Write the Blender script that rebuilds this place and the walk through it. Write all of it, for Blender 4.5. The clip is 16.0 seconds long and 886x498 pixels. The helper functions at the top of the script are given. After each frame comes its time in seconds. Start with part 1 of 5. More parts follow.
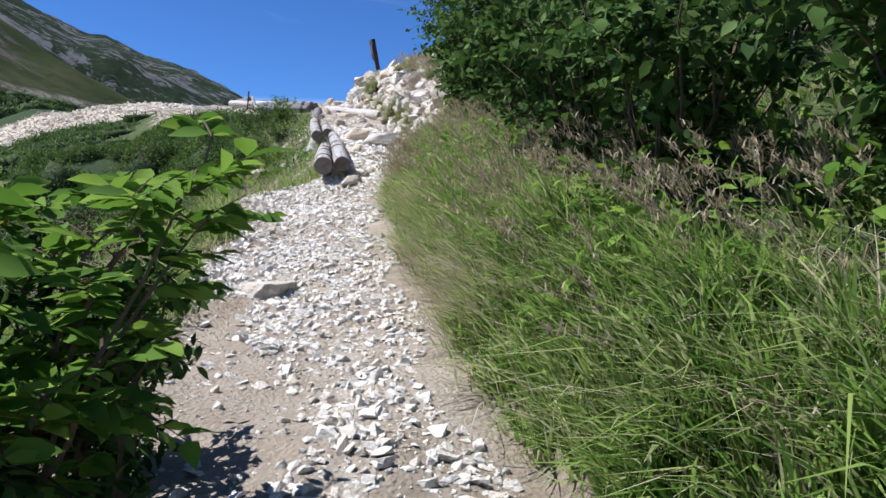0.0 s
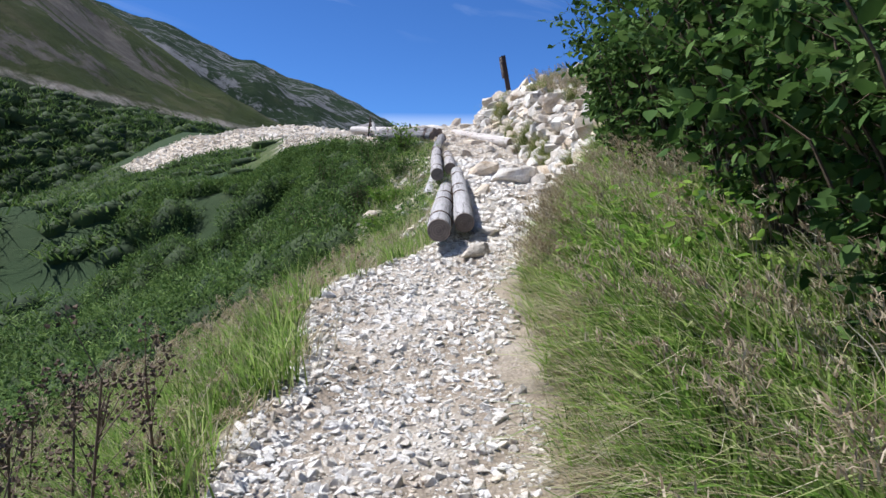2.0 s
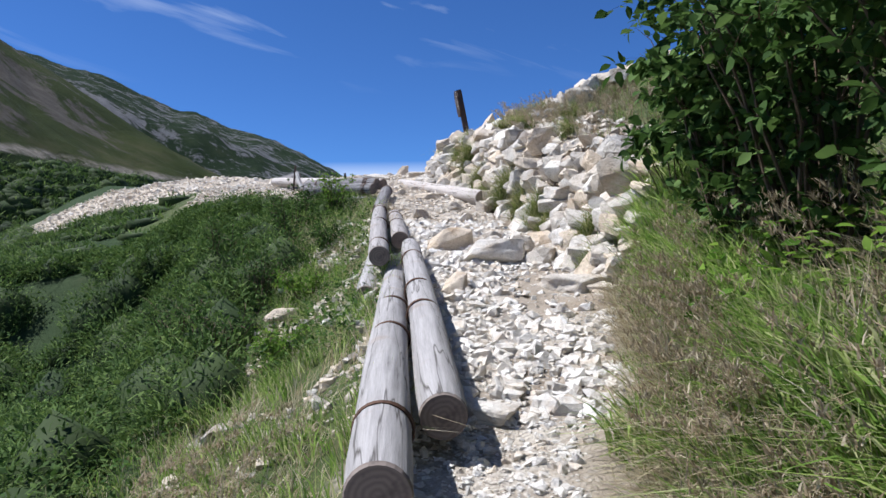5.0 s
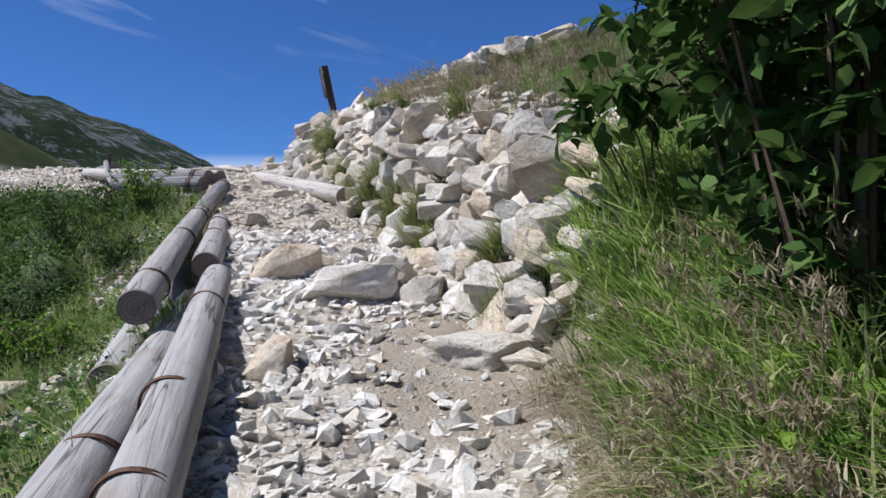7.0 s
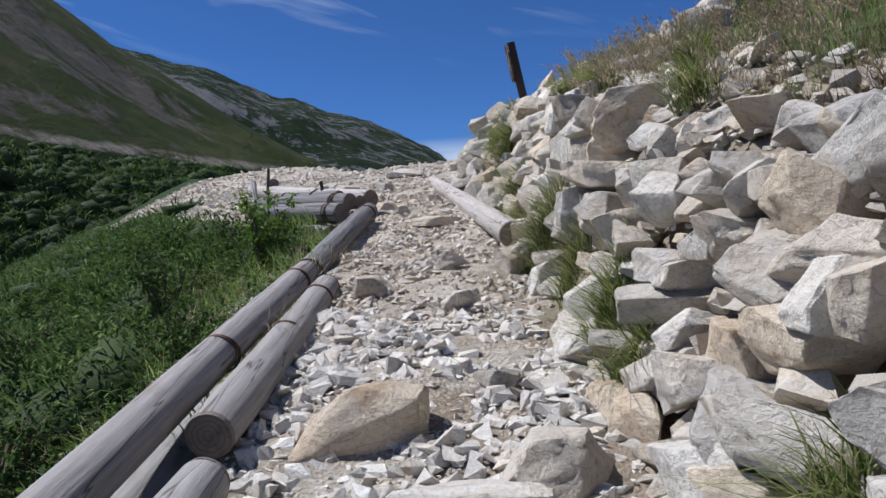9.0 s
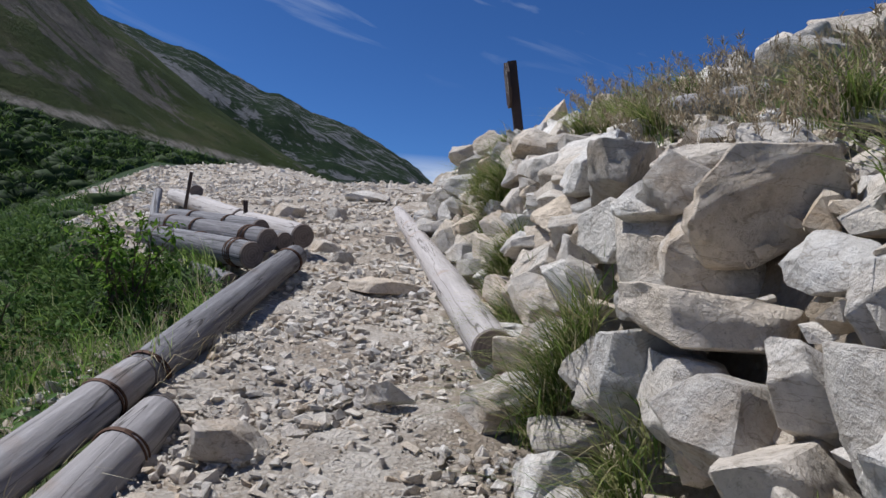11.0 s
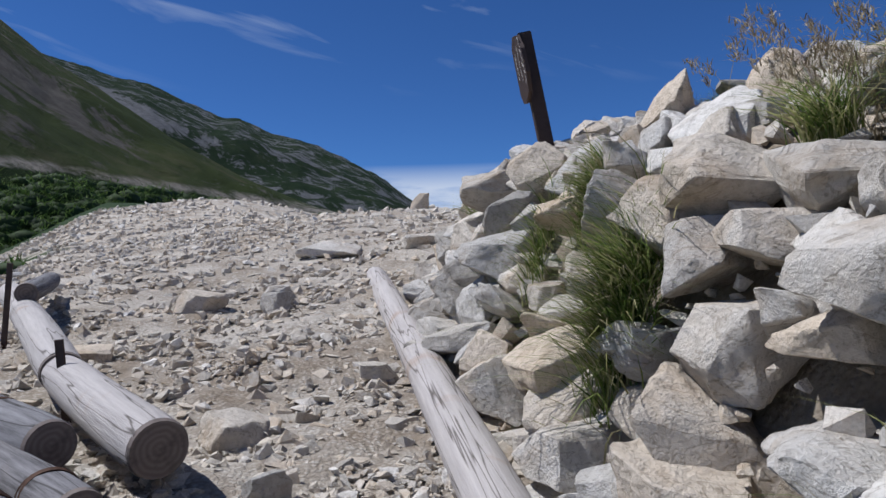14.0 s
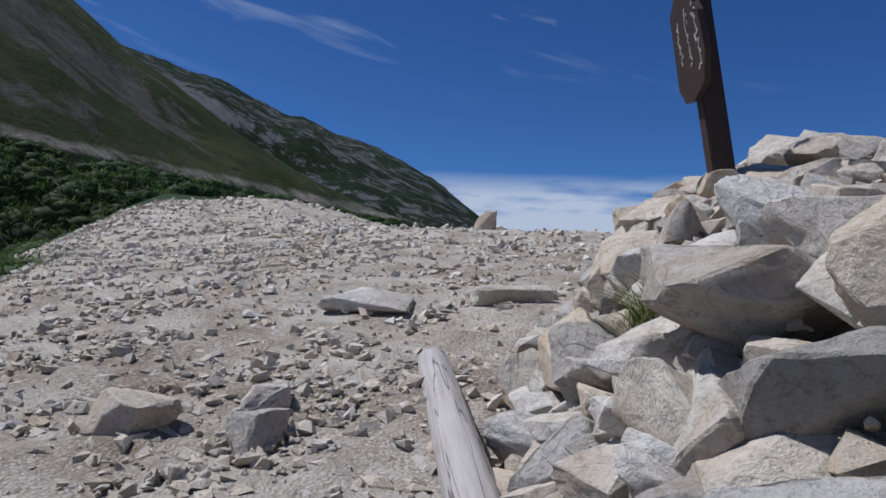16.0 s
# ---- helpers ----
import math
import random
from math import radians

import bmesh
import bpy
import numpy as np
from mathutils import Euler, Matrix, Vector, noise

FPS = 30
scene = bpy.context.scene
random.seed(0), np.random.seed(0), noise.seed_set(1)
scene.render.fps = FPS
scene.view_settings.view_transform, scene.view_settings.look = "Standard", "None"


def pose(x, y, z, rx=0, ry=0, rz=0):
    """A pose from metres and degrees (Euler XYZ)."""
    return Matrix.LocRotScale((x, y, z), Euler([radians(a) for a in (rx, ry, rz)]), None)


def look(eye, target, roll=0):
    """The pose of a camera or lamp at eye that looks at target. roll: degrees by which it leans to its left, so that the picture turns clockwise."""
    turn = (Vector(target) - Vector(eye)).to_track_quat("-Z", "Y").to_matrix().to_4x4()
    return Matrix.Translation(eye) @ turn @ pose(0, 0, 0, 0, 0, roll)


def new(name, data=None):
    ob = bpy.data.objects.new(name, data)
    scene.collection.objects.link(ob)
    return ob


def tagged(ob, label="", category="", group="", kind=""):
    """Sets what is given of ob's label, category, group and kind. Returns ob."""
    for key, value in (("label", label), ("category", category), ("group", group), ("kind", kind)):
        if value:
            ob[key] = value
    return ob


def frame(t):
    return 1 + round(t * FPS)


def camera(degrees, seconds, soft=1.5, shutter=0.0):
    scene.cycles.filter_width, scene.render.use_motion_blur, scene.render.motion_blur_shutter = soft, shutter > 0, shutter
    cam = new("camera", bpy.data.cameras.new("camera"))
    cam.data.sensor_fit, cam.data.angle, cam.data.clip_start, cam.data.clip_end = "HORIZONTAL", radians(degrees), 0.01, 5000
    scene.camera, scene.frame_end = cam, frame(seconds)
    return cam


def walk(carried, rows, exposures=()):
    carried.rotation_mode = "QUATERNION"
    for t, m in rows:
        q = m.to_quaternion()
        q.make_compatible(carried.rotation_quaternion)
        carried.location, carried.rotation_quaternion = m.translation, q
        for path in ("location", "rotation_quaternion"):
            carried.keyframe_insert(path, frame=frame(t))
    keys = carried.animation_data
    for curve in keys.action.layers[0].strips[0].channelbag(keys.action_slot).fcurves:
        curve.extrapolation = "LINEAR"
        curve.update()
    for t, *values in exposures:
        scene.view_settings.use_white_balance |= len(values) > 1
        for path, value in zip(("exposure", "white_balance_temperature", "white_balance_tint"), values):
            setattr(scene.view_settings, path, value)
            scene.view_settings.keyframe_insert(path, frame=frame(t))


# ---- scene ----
cam = camera(67.0, 16.0)
PATH = [
    (0, (0.444, -1.438, 1.311), (0.663, 0.544, 1.165), 0.3),
    (0.5, (0.524, -0.814, 1.44), (0.484, 1.183, 1.339), -1.1),
    (1, (0.473, -0.293, 1.472), (0.376, 1.704, 1.417), -0.6),
    (1.5, (0.396, 0.212, 1.69), (0.309, 2.209, 1.605), 0.6),
    (2, (0.407, 0.723, 1.886), (0.252, 2.714, 1.776), 0.4),
    (2.5, (0.331, 1.269, 1.917), (0.426, 3.259, 1.752), 0.1),
    (3, (0.187, 1.917, 2.028), (0.185, 3.908, 1.836), -0.3),
    (3.5, (0.167, 2.795, 2.159), (0.008, 4.788, 2.102), -1.2),
    (4, (0.093, 3.464, 2.206), (0.124, 5.463, 2.149), -0.5),
    (4.5, (0.083, 4.147, 2.306), (0.137, 6.146, 2.267), -0.7),
    (5, (0.104, 4.809, 2.436), (0.103, 6.808, 2.464), -1.2),
    (5.2, (0.074, 5.076, 2.443), (0.2, 7.071, 2.501), -1.2),
    (7.3, (0.638, 7.745, 2.867), (0.983, 9.714, 2.836), -1.8),
    (7.5, (0.738, 8.017, 2.967), (1.019, 9.996, 2.897), -1.1),
    (8, (0.877, 8.676, 3.028), (0.954, 10.673, 3.095), -1.6),
    (8.5, (0.923, 9.4, 3.262), (0.981, 11.398, 3.309), -2.5),
    (9, (0.985, 10.063, 3.415), (0.688, 12.04, 3.377), -3.3),
    (9.2, (0.99, 10.299, 3.451), (0.723, 12.281, 3.423), -3.6),
    (11.3, (0.756, 12.465, 3.872), (0.554, 14.455, 3.887), 4.6),
    (11.5, (0.737, 12.656, 3.846), (0.524, 14.645, 3.864), 2.1),
    (12, (0.722, 13.106, 4.159), (0.403, 15.079, 4.091), 0.7),
    (12.5, (0.505, 13.662, 4.205), (0.296, 15.65, 4.156), 0.3),
    (13, (0.327, 14.226, 4.33), (0.153, 16.217, 4.253), -0.2),
    (13.5, (0.267, 14.926, 4.518), (-0.065, 16.898, 4.514), -1.5),
    (14, (0.148, 15.612, 4.571), (0.019, 17.607, 4.608), -1.6),
    (14.5, (0.084, 16.229, 4.68), (0.022, 18.227, 4.706), -0.9),
    (15, (0.028, 16.908, 4.889), (-0.358, 18.866, 5.015), 0.4),
    (15.5, (-0.157, 17.494, 4.953), (-0.468, 19.469, 5.008), 1.6),
    (16, (-0.323, 18.078, 5.049), (-0.609, 20.057, 5.106), 2.3),
]
walk(cam, [(t, look(eye, target, roll)) for t, eye, target, roll in PATH], [(0, 0.82, 5950, 12), (5, 0.7, 5950, 12), (8, 0.35, 5950, 12), (12.5, 0.08, 5900, 12), (15, -0.04, 5750, 12), (16, -0.18, 5750, 12)])

# ---- light ----
SUN_AZ, SUN_EL = radians(-86), radians(58)          # azimuth from +y, to the right positive
world = bpy.data.worlds.new("sky")
scene.world = world
world.use_nodes = True


def sky_world():
    nt = world.node_tree
    nt.nodes.clear()
    out = nt.nodes.new("ShaderNodeOutputWorld")
    bg = nt.nodes.new("ShaderNodeBackground")
    sky = nt.nodes.new("ShaderNodeTexSky")
    sky.sky_type, sky.sun_disc = "NISHITA", False
    sky.sun_elevation, sky.sun_rotation = SUN_EL, SUN_AZ
    sky.altitude, sky.air_density, sky.dust_density, sky.ozone_density = 2600, 1.0, 0.05, 3.5
    bg.inputs["Strength"].default_value = 0.06
    # thin cirrus streaks and a low bank of cloud over the pass
    tc = nt.nodes.new("ShaderNodeTexCoord")
    mp = nt.nodes.new("ShaderNodeMapping")
    mp.inputs["Scale"].default_value = (2.4, 3.0, 14.0)
    turn = nt.nodes.new("ShaderNodeMapping")
    turn.inputs["Rotation"].default_value = (0, radians(-17), 0)
    nz = nt.nodes.new("ShaderNodeTexNoise")
    nz.inputs["Scale"].default_value, nz.inputs["Detail"].default_value = 1.6, 7
    nz.inputs["Distortion"].default_value = 0.6
    rp = nt.nodes.new("ShaderNodeMapRange")
    rp.inputs["From Min"].default_value, rp.inputs["From Max"].default_value = 0.56, 1.05
    sep = nt.nodes.new("ShaderNodeSeparateXYZ")
    band = nt.nodes.new("ShaderNodeMapRange")
    band.inputs["From Min"].default_value, band.inputs["From Max"].default_value = 0.24, 0.34
    low = nt.nodes.new("ShaderNodeMapRange")
    low.inputs["From Min"].default_value, low.inputs["From Max"].default_value = 0.145, 0.11
    mul = nt.nodes.new("ShaderNodeMath"); mul.operation = "MULTIPLY"
    add = nt.nodes.new("ShaderNodeMath"); add.operation = "MAXIMUM"
    mp2 = nt.nodes.new("ShaderNodeMapping")
    mp2.inputs["Scale"].default_value = (3, 3, 16)
    nz2 = nt.nodes.new("ShaderNodeTexNoise")
    nz2.inputs["Scale"].default_value, nz2.inputs["Detail"].default_value = 2.0, 5
    r2 = nt.nodes.new("ShaderNodeMapRange")
    r2.inputs["From Min"].default_value, r2.inputs["From Max"].default_value, r2.inputs["To Max"].default_value = 0.33, 0.52, 0.95
    mul2 = nt.nodes.new("ShaderNodeMath"); mul2.operation = "MULTIPLY"
    mix = nt.nodes.new("ShaderNodeMixRGB")
    mix.inputs[2].default_value = (9.0, 9.8, 11.0, 1)
    L = nt.links.new
    L(tc.outputs["Generated"], turn.inputs[0]); L(turn.outputs[0], mp.inputs[0]); L(mp.outputs[0], nz.inputs[0]); L(nz.outputs[0], rp.inputs[0])
    L(tc.outputs["Generated"], sep.inputs[0]); L(sep.outputs[2], band.inputs[0]); L(sep.outputs[2], low.inputs[0])
    L(tc.outputs["Generated"], mp2.inputs[0]); L(mp2.outputs[0], nz2.inputs[0]); L(nz2.outputs[0], r2.inputs[0])
    L(rp.outputs[0], mul.inputs[0]); L(band.outputs[0], mul.inputs[1])
    L(r2.outputs[0], mul2.inputs[0]); L(low.outputs[0], mul2.inputs[1])
    L(mul.outputs[0], add.inputs[0]); L(mul2.outputs[0], add.inputs[1])
    tint = nt.nodes.new("ShaderNodeMixRGB")
    tint.blend_type = "MULTIPLY"
    tint.inputs[0].default_value, tint.inputs[2].default_value = 1.0, (0.55, 0.86, 1.25, 1)
    L(sky.outputs[0], tint.inputs[1])
    L(add.outputs[0], mix.inputs[0]); L(tint.outputs[0], mix.inputs[1])
    L(mix.outputs[0], bg.inputs[0]); L(bg.outputs[0], out.inputs[0])


sky_world()
sun_data = bpy.data.lights.new("sun", "SUN")
sun_data.energy, sun_data.angle, sun_data.color = 5.0, radians(0.5), (1.0, 0.965, 0.92)
sun = new("sun", sun_data)
sun.matrix_world = look((0, 0, 0), (-math.sin(SUN_AZ) * math.cos(SUN_EL), -math.cos(SUN_AZ) * math.cos(SUN_EL), -math.sin(SUN_EL)))


# ---- materials ----
def node_mat(name, rough=0.85, spec=0.3):
    m = bpy.data.materials.new(name)
    m.use_nodes = True
    bsdf = m.node_tree.nodes["Principled BSDF"]
    bsdf.inputs["Roughness"].default_value = rough
    bsdf.inputs["Specular IOR Level"].default_value = spec
    return m, m.node_tree, bsdf


def noise_node(nt, scale, detail=5, rough=0.6, coord="Object", stretch=None, distortion=0.0):
    src = nt.nodes.new("ShaderNodeNewGeometry").outputs["Position"] if coord == "World" else nt.nodes.new("ShaderNodeTexCoord").outputs[coord]
    if stretch:
        mp = nt.nodes.new("ShaderNodeMapping")
        mp.inputs["Scale"].default_value = stretch
        nt.links.new(src, mp.inputs[0])
        src = mp.outputs[0]
    n = nt.nodes.new("ShaderNodeTexNoise")
    n.inputs["Scale"].default_value, n.inputs["Detail"].default_value, n.inputs["Roughness"].default_value = scale, detail, rough
    n.inputs["Distortion"].default_value = distortion
    nt.links.new(src, n.inputs["Vector"])
    return n.outputs["Fac"]


def ramp(nt, fac, stops):
    r = nt.nodes.new("ShaderNodeValToRGB")
    e = r.color_ramp.elements
    while len(e) < len(stops):
        e.new(0.5)
    for k, (p, c) in zip(e, stops):
        k.position, k.color = p, (*c, 1)
    nt.links.new(fac, r.inputs[0])
    return r.outputs[0]


def mixed(nt, fac, a, b, mode="MIX"):
    m = nt.nodes.new("ShaderNodeMixRGB")
    m.blend_type = mode
    for k, v in ((0, fac), (1, a), (2, b)):
        if isinstance(v, (int, float)):
            m.inputs[k].default_value = v
        elif isinstance(v, tuple):
            m.inputs[k].default_value = (*v, 1)
        else:
            nt.links.new(v, m.inputs[k])
    return m.outputs[0]


def bumped(nt, bsdf, height, strength, distance):
    b = nt.nodes.new("ShaderNodeBump")
    b.inputs["Strength"].default_value, b.inputs["Distance"].default_value = strength, distance
    nt.links.new(height, b.inputs["Height"])
    nt.links.new(b.outputs[0], bsdf.inputs["Normal"])


def spread(nt, fac, a, b):
    r = nt.nodes.new("ShaderNodeMapRange")
    r.inputs["From Min"].default_value, r.inputs["From Max"].default_value = a, b
    nt.links.new(fac, r.inputs[0])
    return r.outputs[0]


def island_random(nt):
    return nt.nodes.new("ShaderNodeNewGeometry").outputs["Random Per Island"]


def object_random(nt):
    return nt.nodes.new("ShaderNodeObjectInfo").outputs["Random"]


def attribute(nt, name):
    a = nt.nodes.new("ShaderNodeAttribute")
    a.attribute_name = name
    return a.outputs["Fac"]


def rock_material(name, rnd, tones, scale=6.0, cracked=False):
    """Broken limestone: a tone for each piece, mottling, warm stains, dark specks and fine pitting."""
    m, nt, bsdf = node_mat(name, 0.92, 0.15)
    c = ramp(nt, rnd(nt), tones)
    grain = noise_node(nt, scale * 7, 6, 0.7, "World")
    stain = noise_node(nt, scale * 0.5, 5, 0.65, "World", distortion=0.6)
    c = mixed(nt, 0.6, c, ramp(nt, grain, [(0.34, (0.68, 0.66, 0.63)), (0.56, (1.0, 1.0, 1.0))]), "MULTIPLY")
    c = mixed(nt, spread(nt, stain, 0.5, 0.72), c, mixed(nt, 0.65, c, (0.70, 0.54, 0.36), "MULTIPLY"))
    relief = mixed(nt, 0.5, grain, noise_node(nt, scale * 1.6, 7, 0.7, "World"))
    if cracked:
        cloud = noise_node(nt, 7, 8, 0.75, "World", distortion=0.3)
        c = mixed(nt, 0.6, c, ramp(nt, cloud, [(0.30, (0.60, 0.58, 0.55)), (0.47, (0.96, 0.95, 0.94)), (0.62, (1, 1, 1)), (0.74, (0.80, 0.75, 0.68))]), "MULTIPLY")
        speck = noise_node(nt, 42, 5, 0.75, "World")
        c = mixed(nt, spread(nt, speck, 0.57, 0.66), c, mixed(nt, 0.5, c, (0.42, 0.40, 0.37), "MULTIPLY"))
        lichen = noise_node(nt, 16, 6, 0.8, "World", distortion=0.3)
        c = mixed(nt, spread(nt, lichen, 0.60, 0.68), c, mixed(nt, 0.55, c, (0.34, 0.34, 0.31), "MULTIPLY"))
        vein = noise_node(nt, 3.5, 4, 0.55, "World", stretch=(1.0, 1.6, 2.2), distortion=0.8)
        c = mixed(nt, 0.6, c, ramp(nt, vein, [(0.485, (1, 1, 1)), (0.5, (0.5, 0.47, 0.43)), (0.515, (1, 1, 1))]), "MULTIPLY")
        relief = mixed(nt, 0.45, relief, cloud)
    nt.links.new(c, bsdf.inputs["Base Color"])
    bumped(nt, bsdf, relief, 1.0, 0.06 if cracked else 0.025)
    return m


PALE = [(0.0, (0.36, 0.335, 0.295)), (0.2, (0.59, 0.545, 0.475)), (0.42, (0.63, 0.53, 0.405)), (0.6, (0.59, 0.54, 0.465)), (0.8, (0.72, 0.685, 0.62)), (1.0, (0.45, 0.425, 0.385))]
WHITE = [(0.0, (0.58, 0.55, 0.50)), (0.4, (0.78, 0.745, 0.68)), (0.7, (0.72, 0.66, 0.565)), (1.0, (0.86, 0.835, 0.785))]
MAT_WALLSTONE = rock_material("wall_stone", object_random, PALE, 4.0, True)
MAT_ROCK = rock_material("loose_rock", object_random, PALE, 5.0, True)
RUBBLE = [(0.0, (0.43, 0.39, 0.335)), (0.35, (0.64, 0.585, 0.495)), (0.7, (0.61, 0.515, 0.395)), (1.0, (0.75, 0.71, 0.64))]
MAT_RUBBLE = rock_material("rubble", island_random, RUBBLE, 12.0)
MAT_GRAVEL = rock_material("gravel", island_random, WHITE, 14.0)


def ground_material():
    m, nt, bsdf = node_mat("ground_earth_and_grit", 0.95, 0.15)
    big = noise_node(nt, 1.3, 6, 0.65)
    fine = noise_node(nt, 55, 8, 0.8)
    mid = noise_node(nt, 9, 7, 0.7)
    earth = ramp(nt, mid, [(0.25, (0.15, 0.115, 0.08)), (0.5, (0.25, 0.20, 0.145)), (0.75, (0.36, 0.305, 0.235))])
    grit = ramp(nt, fine, [(0.25, (0.30, 0.26, 0.21)), (0.5, (0.52, 0.47, 0.395)), (0.75, (0.68, 0.635, 0.565))])
    path = mixed(nt, spread(nt, big, 0.38, 0.58), earth, grit)
    cells = nt.nodes.new("ShaderNodeTexVoronoi")
    cells.inputs["Scale"].default_value = 48
    nt.links.new(nt.nodes.new("ShaderNodeTexCoord").outputs["Object"], cells.inputs["Vector"])
    pebble = mixed(nt, 1.0, ramp(nt, cells.outputs["Color"], [(0.15, (0.24, 0.20, 0.15)), (0.5, (0.46, 0.395, 0.315)), (0.85, (0.66, 0.61, 0.53))]), ramp(nt, cells.outputs["Distance"], [(0.35, (1, 1, 1)), (0.65, (0.5, 0.46, 0.4))]), "MULTIPLY")
    path = mixed(nt, mixed(nt, 1.0, spread(nt, noise_node(nt, 3.5, 5, 0.7), 0.35, 0.55), (0.5, 0.5, 0.5), "MULTIPLY"), path, pebble)
    turf = ramp(nt, mid, [(0.3, (0.035, 0.055, 0.018)), (0.55, (0.07, 0.09, 0.03)), (0.75, (0.16, 0.14, 0.07))])
    far = ramp(nt, noise_node(nt, 0.6, 8, 0.75), [(0.3, (0.02, 0.04, 0.014)), (0.6, (0.03, 0.048, 0.018)), (0.8, (0.065, 0.07, 0.032))])
    c = mixed(nt, attribute(nt, "green"), path, mixed(nt, attribute(nt, "distance"), turf, far))
    c = mixed(nt, mixed(nt, attribute(nt, "soil"), (0, 0, 0), ramp(nt, mid, [(0.3, (0.4, 0.4, 0.4)), (0.7, (1, 1, 1))])), c, earth)
    nt.links.new(c, bsdf.inputs["Base Color"])
    bumped(nt, bsdf, mixed(nt, 0.22, mixed(nt, 0.5, fine, mid), ramp(nt, cells.outputs["Distance"], [(0.1, (1, 1, 1)), (0.7, (0, 0, 0))])), 0.9, 0.04)
    return m


MAT_GROUND = ground_material()


def blade_material(name, stops, trans=0.25, depth=0.4, size=2.0):
    m, nt, bsdf = node_mat(name, 0.75, 0.12)
    c = ramp(nt, island_random(nt), stops)
    c = mixed(nt, depth, c, ramp(nt, noise_node(nt, size, 4), [(0.35, (0.3, 0.36, 0.3)), (0.65, (1, 1, 1))]), "MULTIPLY")
    nt.links.new(c, bsdf.inputs["Base Color"])
    tr = nt.nodes.new("ShaderNodeBsdfTranslucent")
    nt.links.new(c, tr.inputs[0])
    mx = nt.nodes.new("ShaderNodeMixShader")
    mx.inputs[0].default_value = trans
    nt.links.new(bsdf.outputs[0], mx.inputs[1]); nt.links.new(tr.outputs[0], mx.inputs[2])
    nt.links.new(mx.outputs[0], nt.nodes["Material Output"].inputs[0])
    return m


MAT_GRASS = blade_material("green_grass", [(0.0, (0.08, 0.15, 0.028)), (0.4, (0.23, 0.37, 0.07)), (0.75, (0.40, 0.50, 0.14)), (1.0, (0.54, 0.52, 0.29))], 0.52, 0.45, 1.1)
MAT_TUFT = blade_material("mountain_tussock", [(0.0, (0.07, 0.115, 0.025)), (0.35, (0.16, 0.22, 0.05)), (0.65, (0.31, 0.32, 0.12)), (1.0, (0.50, 0.42, 0.26))], 0.45, 0.3, 1.5)
MAT_DRY = blade_material("dry_seed_grass", [(0.0, (0.34, 0.27, 0.16)), (0.5, (0.50, 0.42, 0.27)), (1.0, (0.66, 0.59, 0.44))], 0.35)
MAT_SEED = blade_material("tan_seed_heads", [(0.0, (0.22, 0.165, 0.10)), (0.5, (0.36, 0.285, 0.185)), (1.0, (0.52, 0.44, 0.32))], 0.3)
MAT_BROWN = blade_material("withered_brown_grass", [(0.0, (0.12, 0.085, 0.045)), (0.5, (0.21, 0.16, 0.09)), (1.0, (0.34, 0.27, 0.17))])
MAT_PINE = blade_material("dwarf_pine_needles", [(0.0, (0.045, 0.085, 0.022)), (0.6, (0.095, 0.16, 0.04)), (1.0, (0.18, 0.25, 0.07))], 0.3, 0.5, 0.9)
MAT_SCRUB_LEAF = blade_material("low_bush_leaves", [(0.0, (0.038, 0.08, 0.018)), (0.5, (0.078, 0.14, 0.03)), (1.0, (0.165, 0.235, 0.06))], 0.3, 0.4, 0.9)
# dark green that paints the shade inside the pine bushes
MAT_PINE_CORE = blade_material("pine_core_shade", [(0.0, (0.02, 0.036, 0.012)), (1.0, (0.05, 0.072, 0.024))], 0.0, 0.4)
MAT_LEAF = blade_material("shrub_leaves", [(0.0, (0.03, 0.065, 0.015)), (0.5, (0.065, 0.125, 0.028)), (1.0, (0.14, 0.22, 0.06))], 0.35, 0.5, 1.6)
MAT_LEAF_BRIGHT = blade_material("rowan_leaves", [(0.0, (0.07, 0.15, 0.02)), (0.5, (0.13, 0.24, 0.03)), (1.0, (0.25, 0.37, 0.06))], 0.45)


def log_material(name, tones):
    m, nt, bsdf = node_mat(name, 0.8, 0.25)
    grain = noise_node(nt, 3.0, 9, 0.75, stretch=(11, 11, 0.6))
    blotch = noise_node(nt, 2.2, 5, 0.6, distortion=0.5)
    c = ramp(nt, grain, tones)
    c = mixed(nt, spread(nt, blotch, 0.55, 0.75), c, mixed(nt, 0.8, c, (0.75, 0.55, 0.38), "MULTIPLY"))
    c = mixed(nt, mixed(nt, object_random(nt), (0, 0, 0), (0.5, 0.5, 0.5)), c, mixed(nt, 1.0, c, (0.8, 0.72, 0.68), "MULTIPLY"))
    split = noise_node(nt, 1.0, 3, 0.5, stretch=(9, 9, 0.45), distortion=0.2)
    c = mixed(nt, 0.9, c, ramp(nt, split, [(0.488, (1, 1, 1)), (0.5, (0.16, 0.14, 0.12)), (0.512, (1, 1, 1))]), "MULTIPLY")
    nt.links.new(c, bsdf.inputs["Base Color"])
    bumped(nt, bsdf, grain, 0.6, 0.02)
    return m


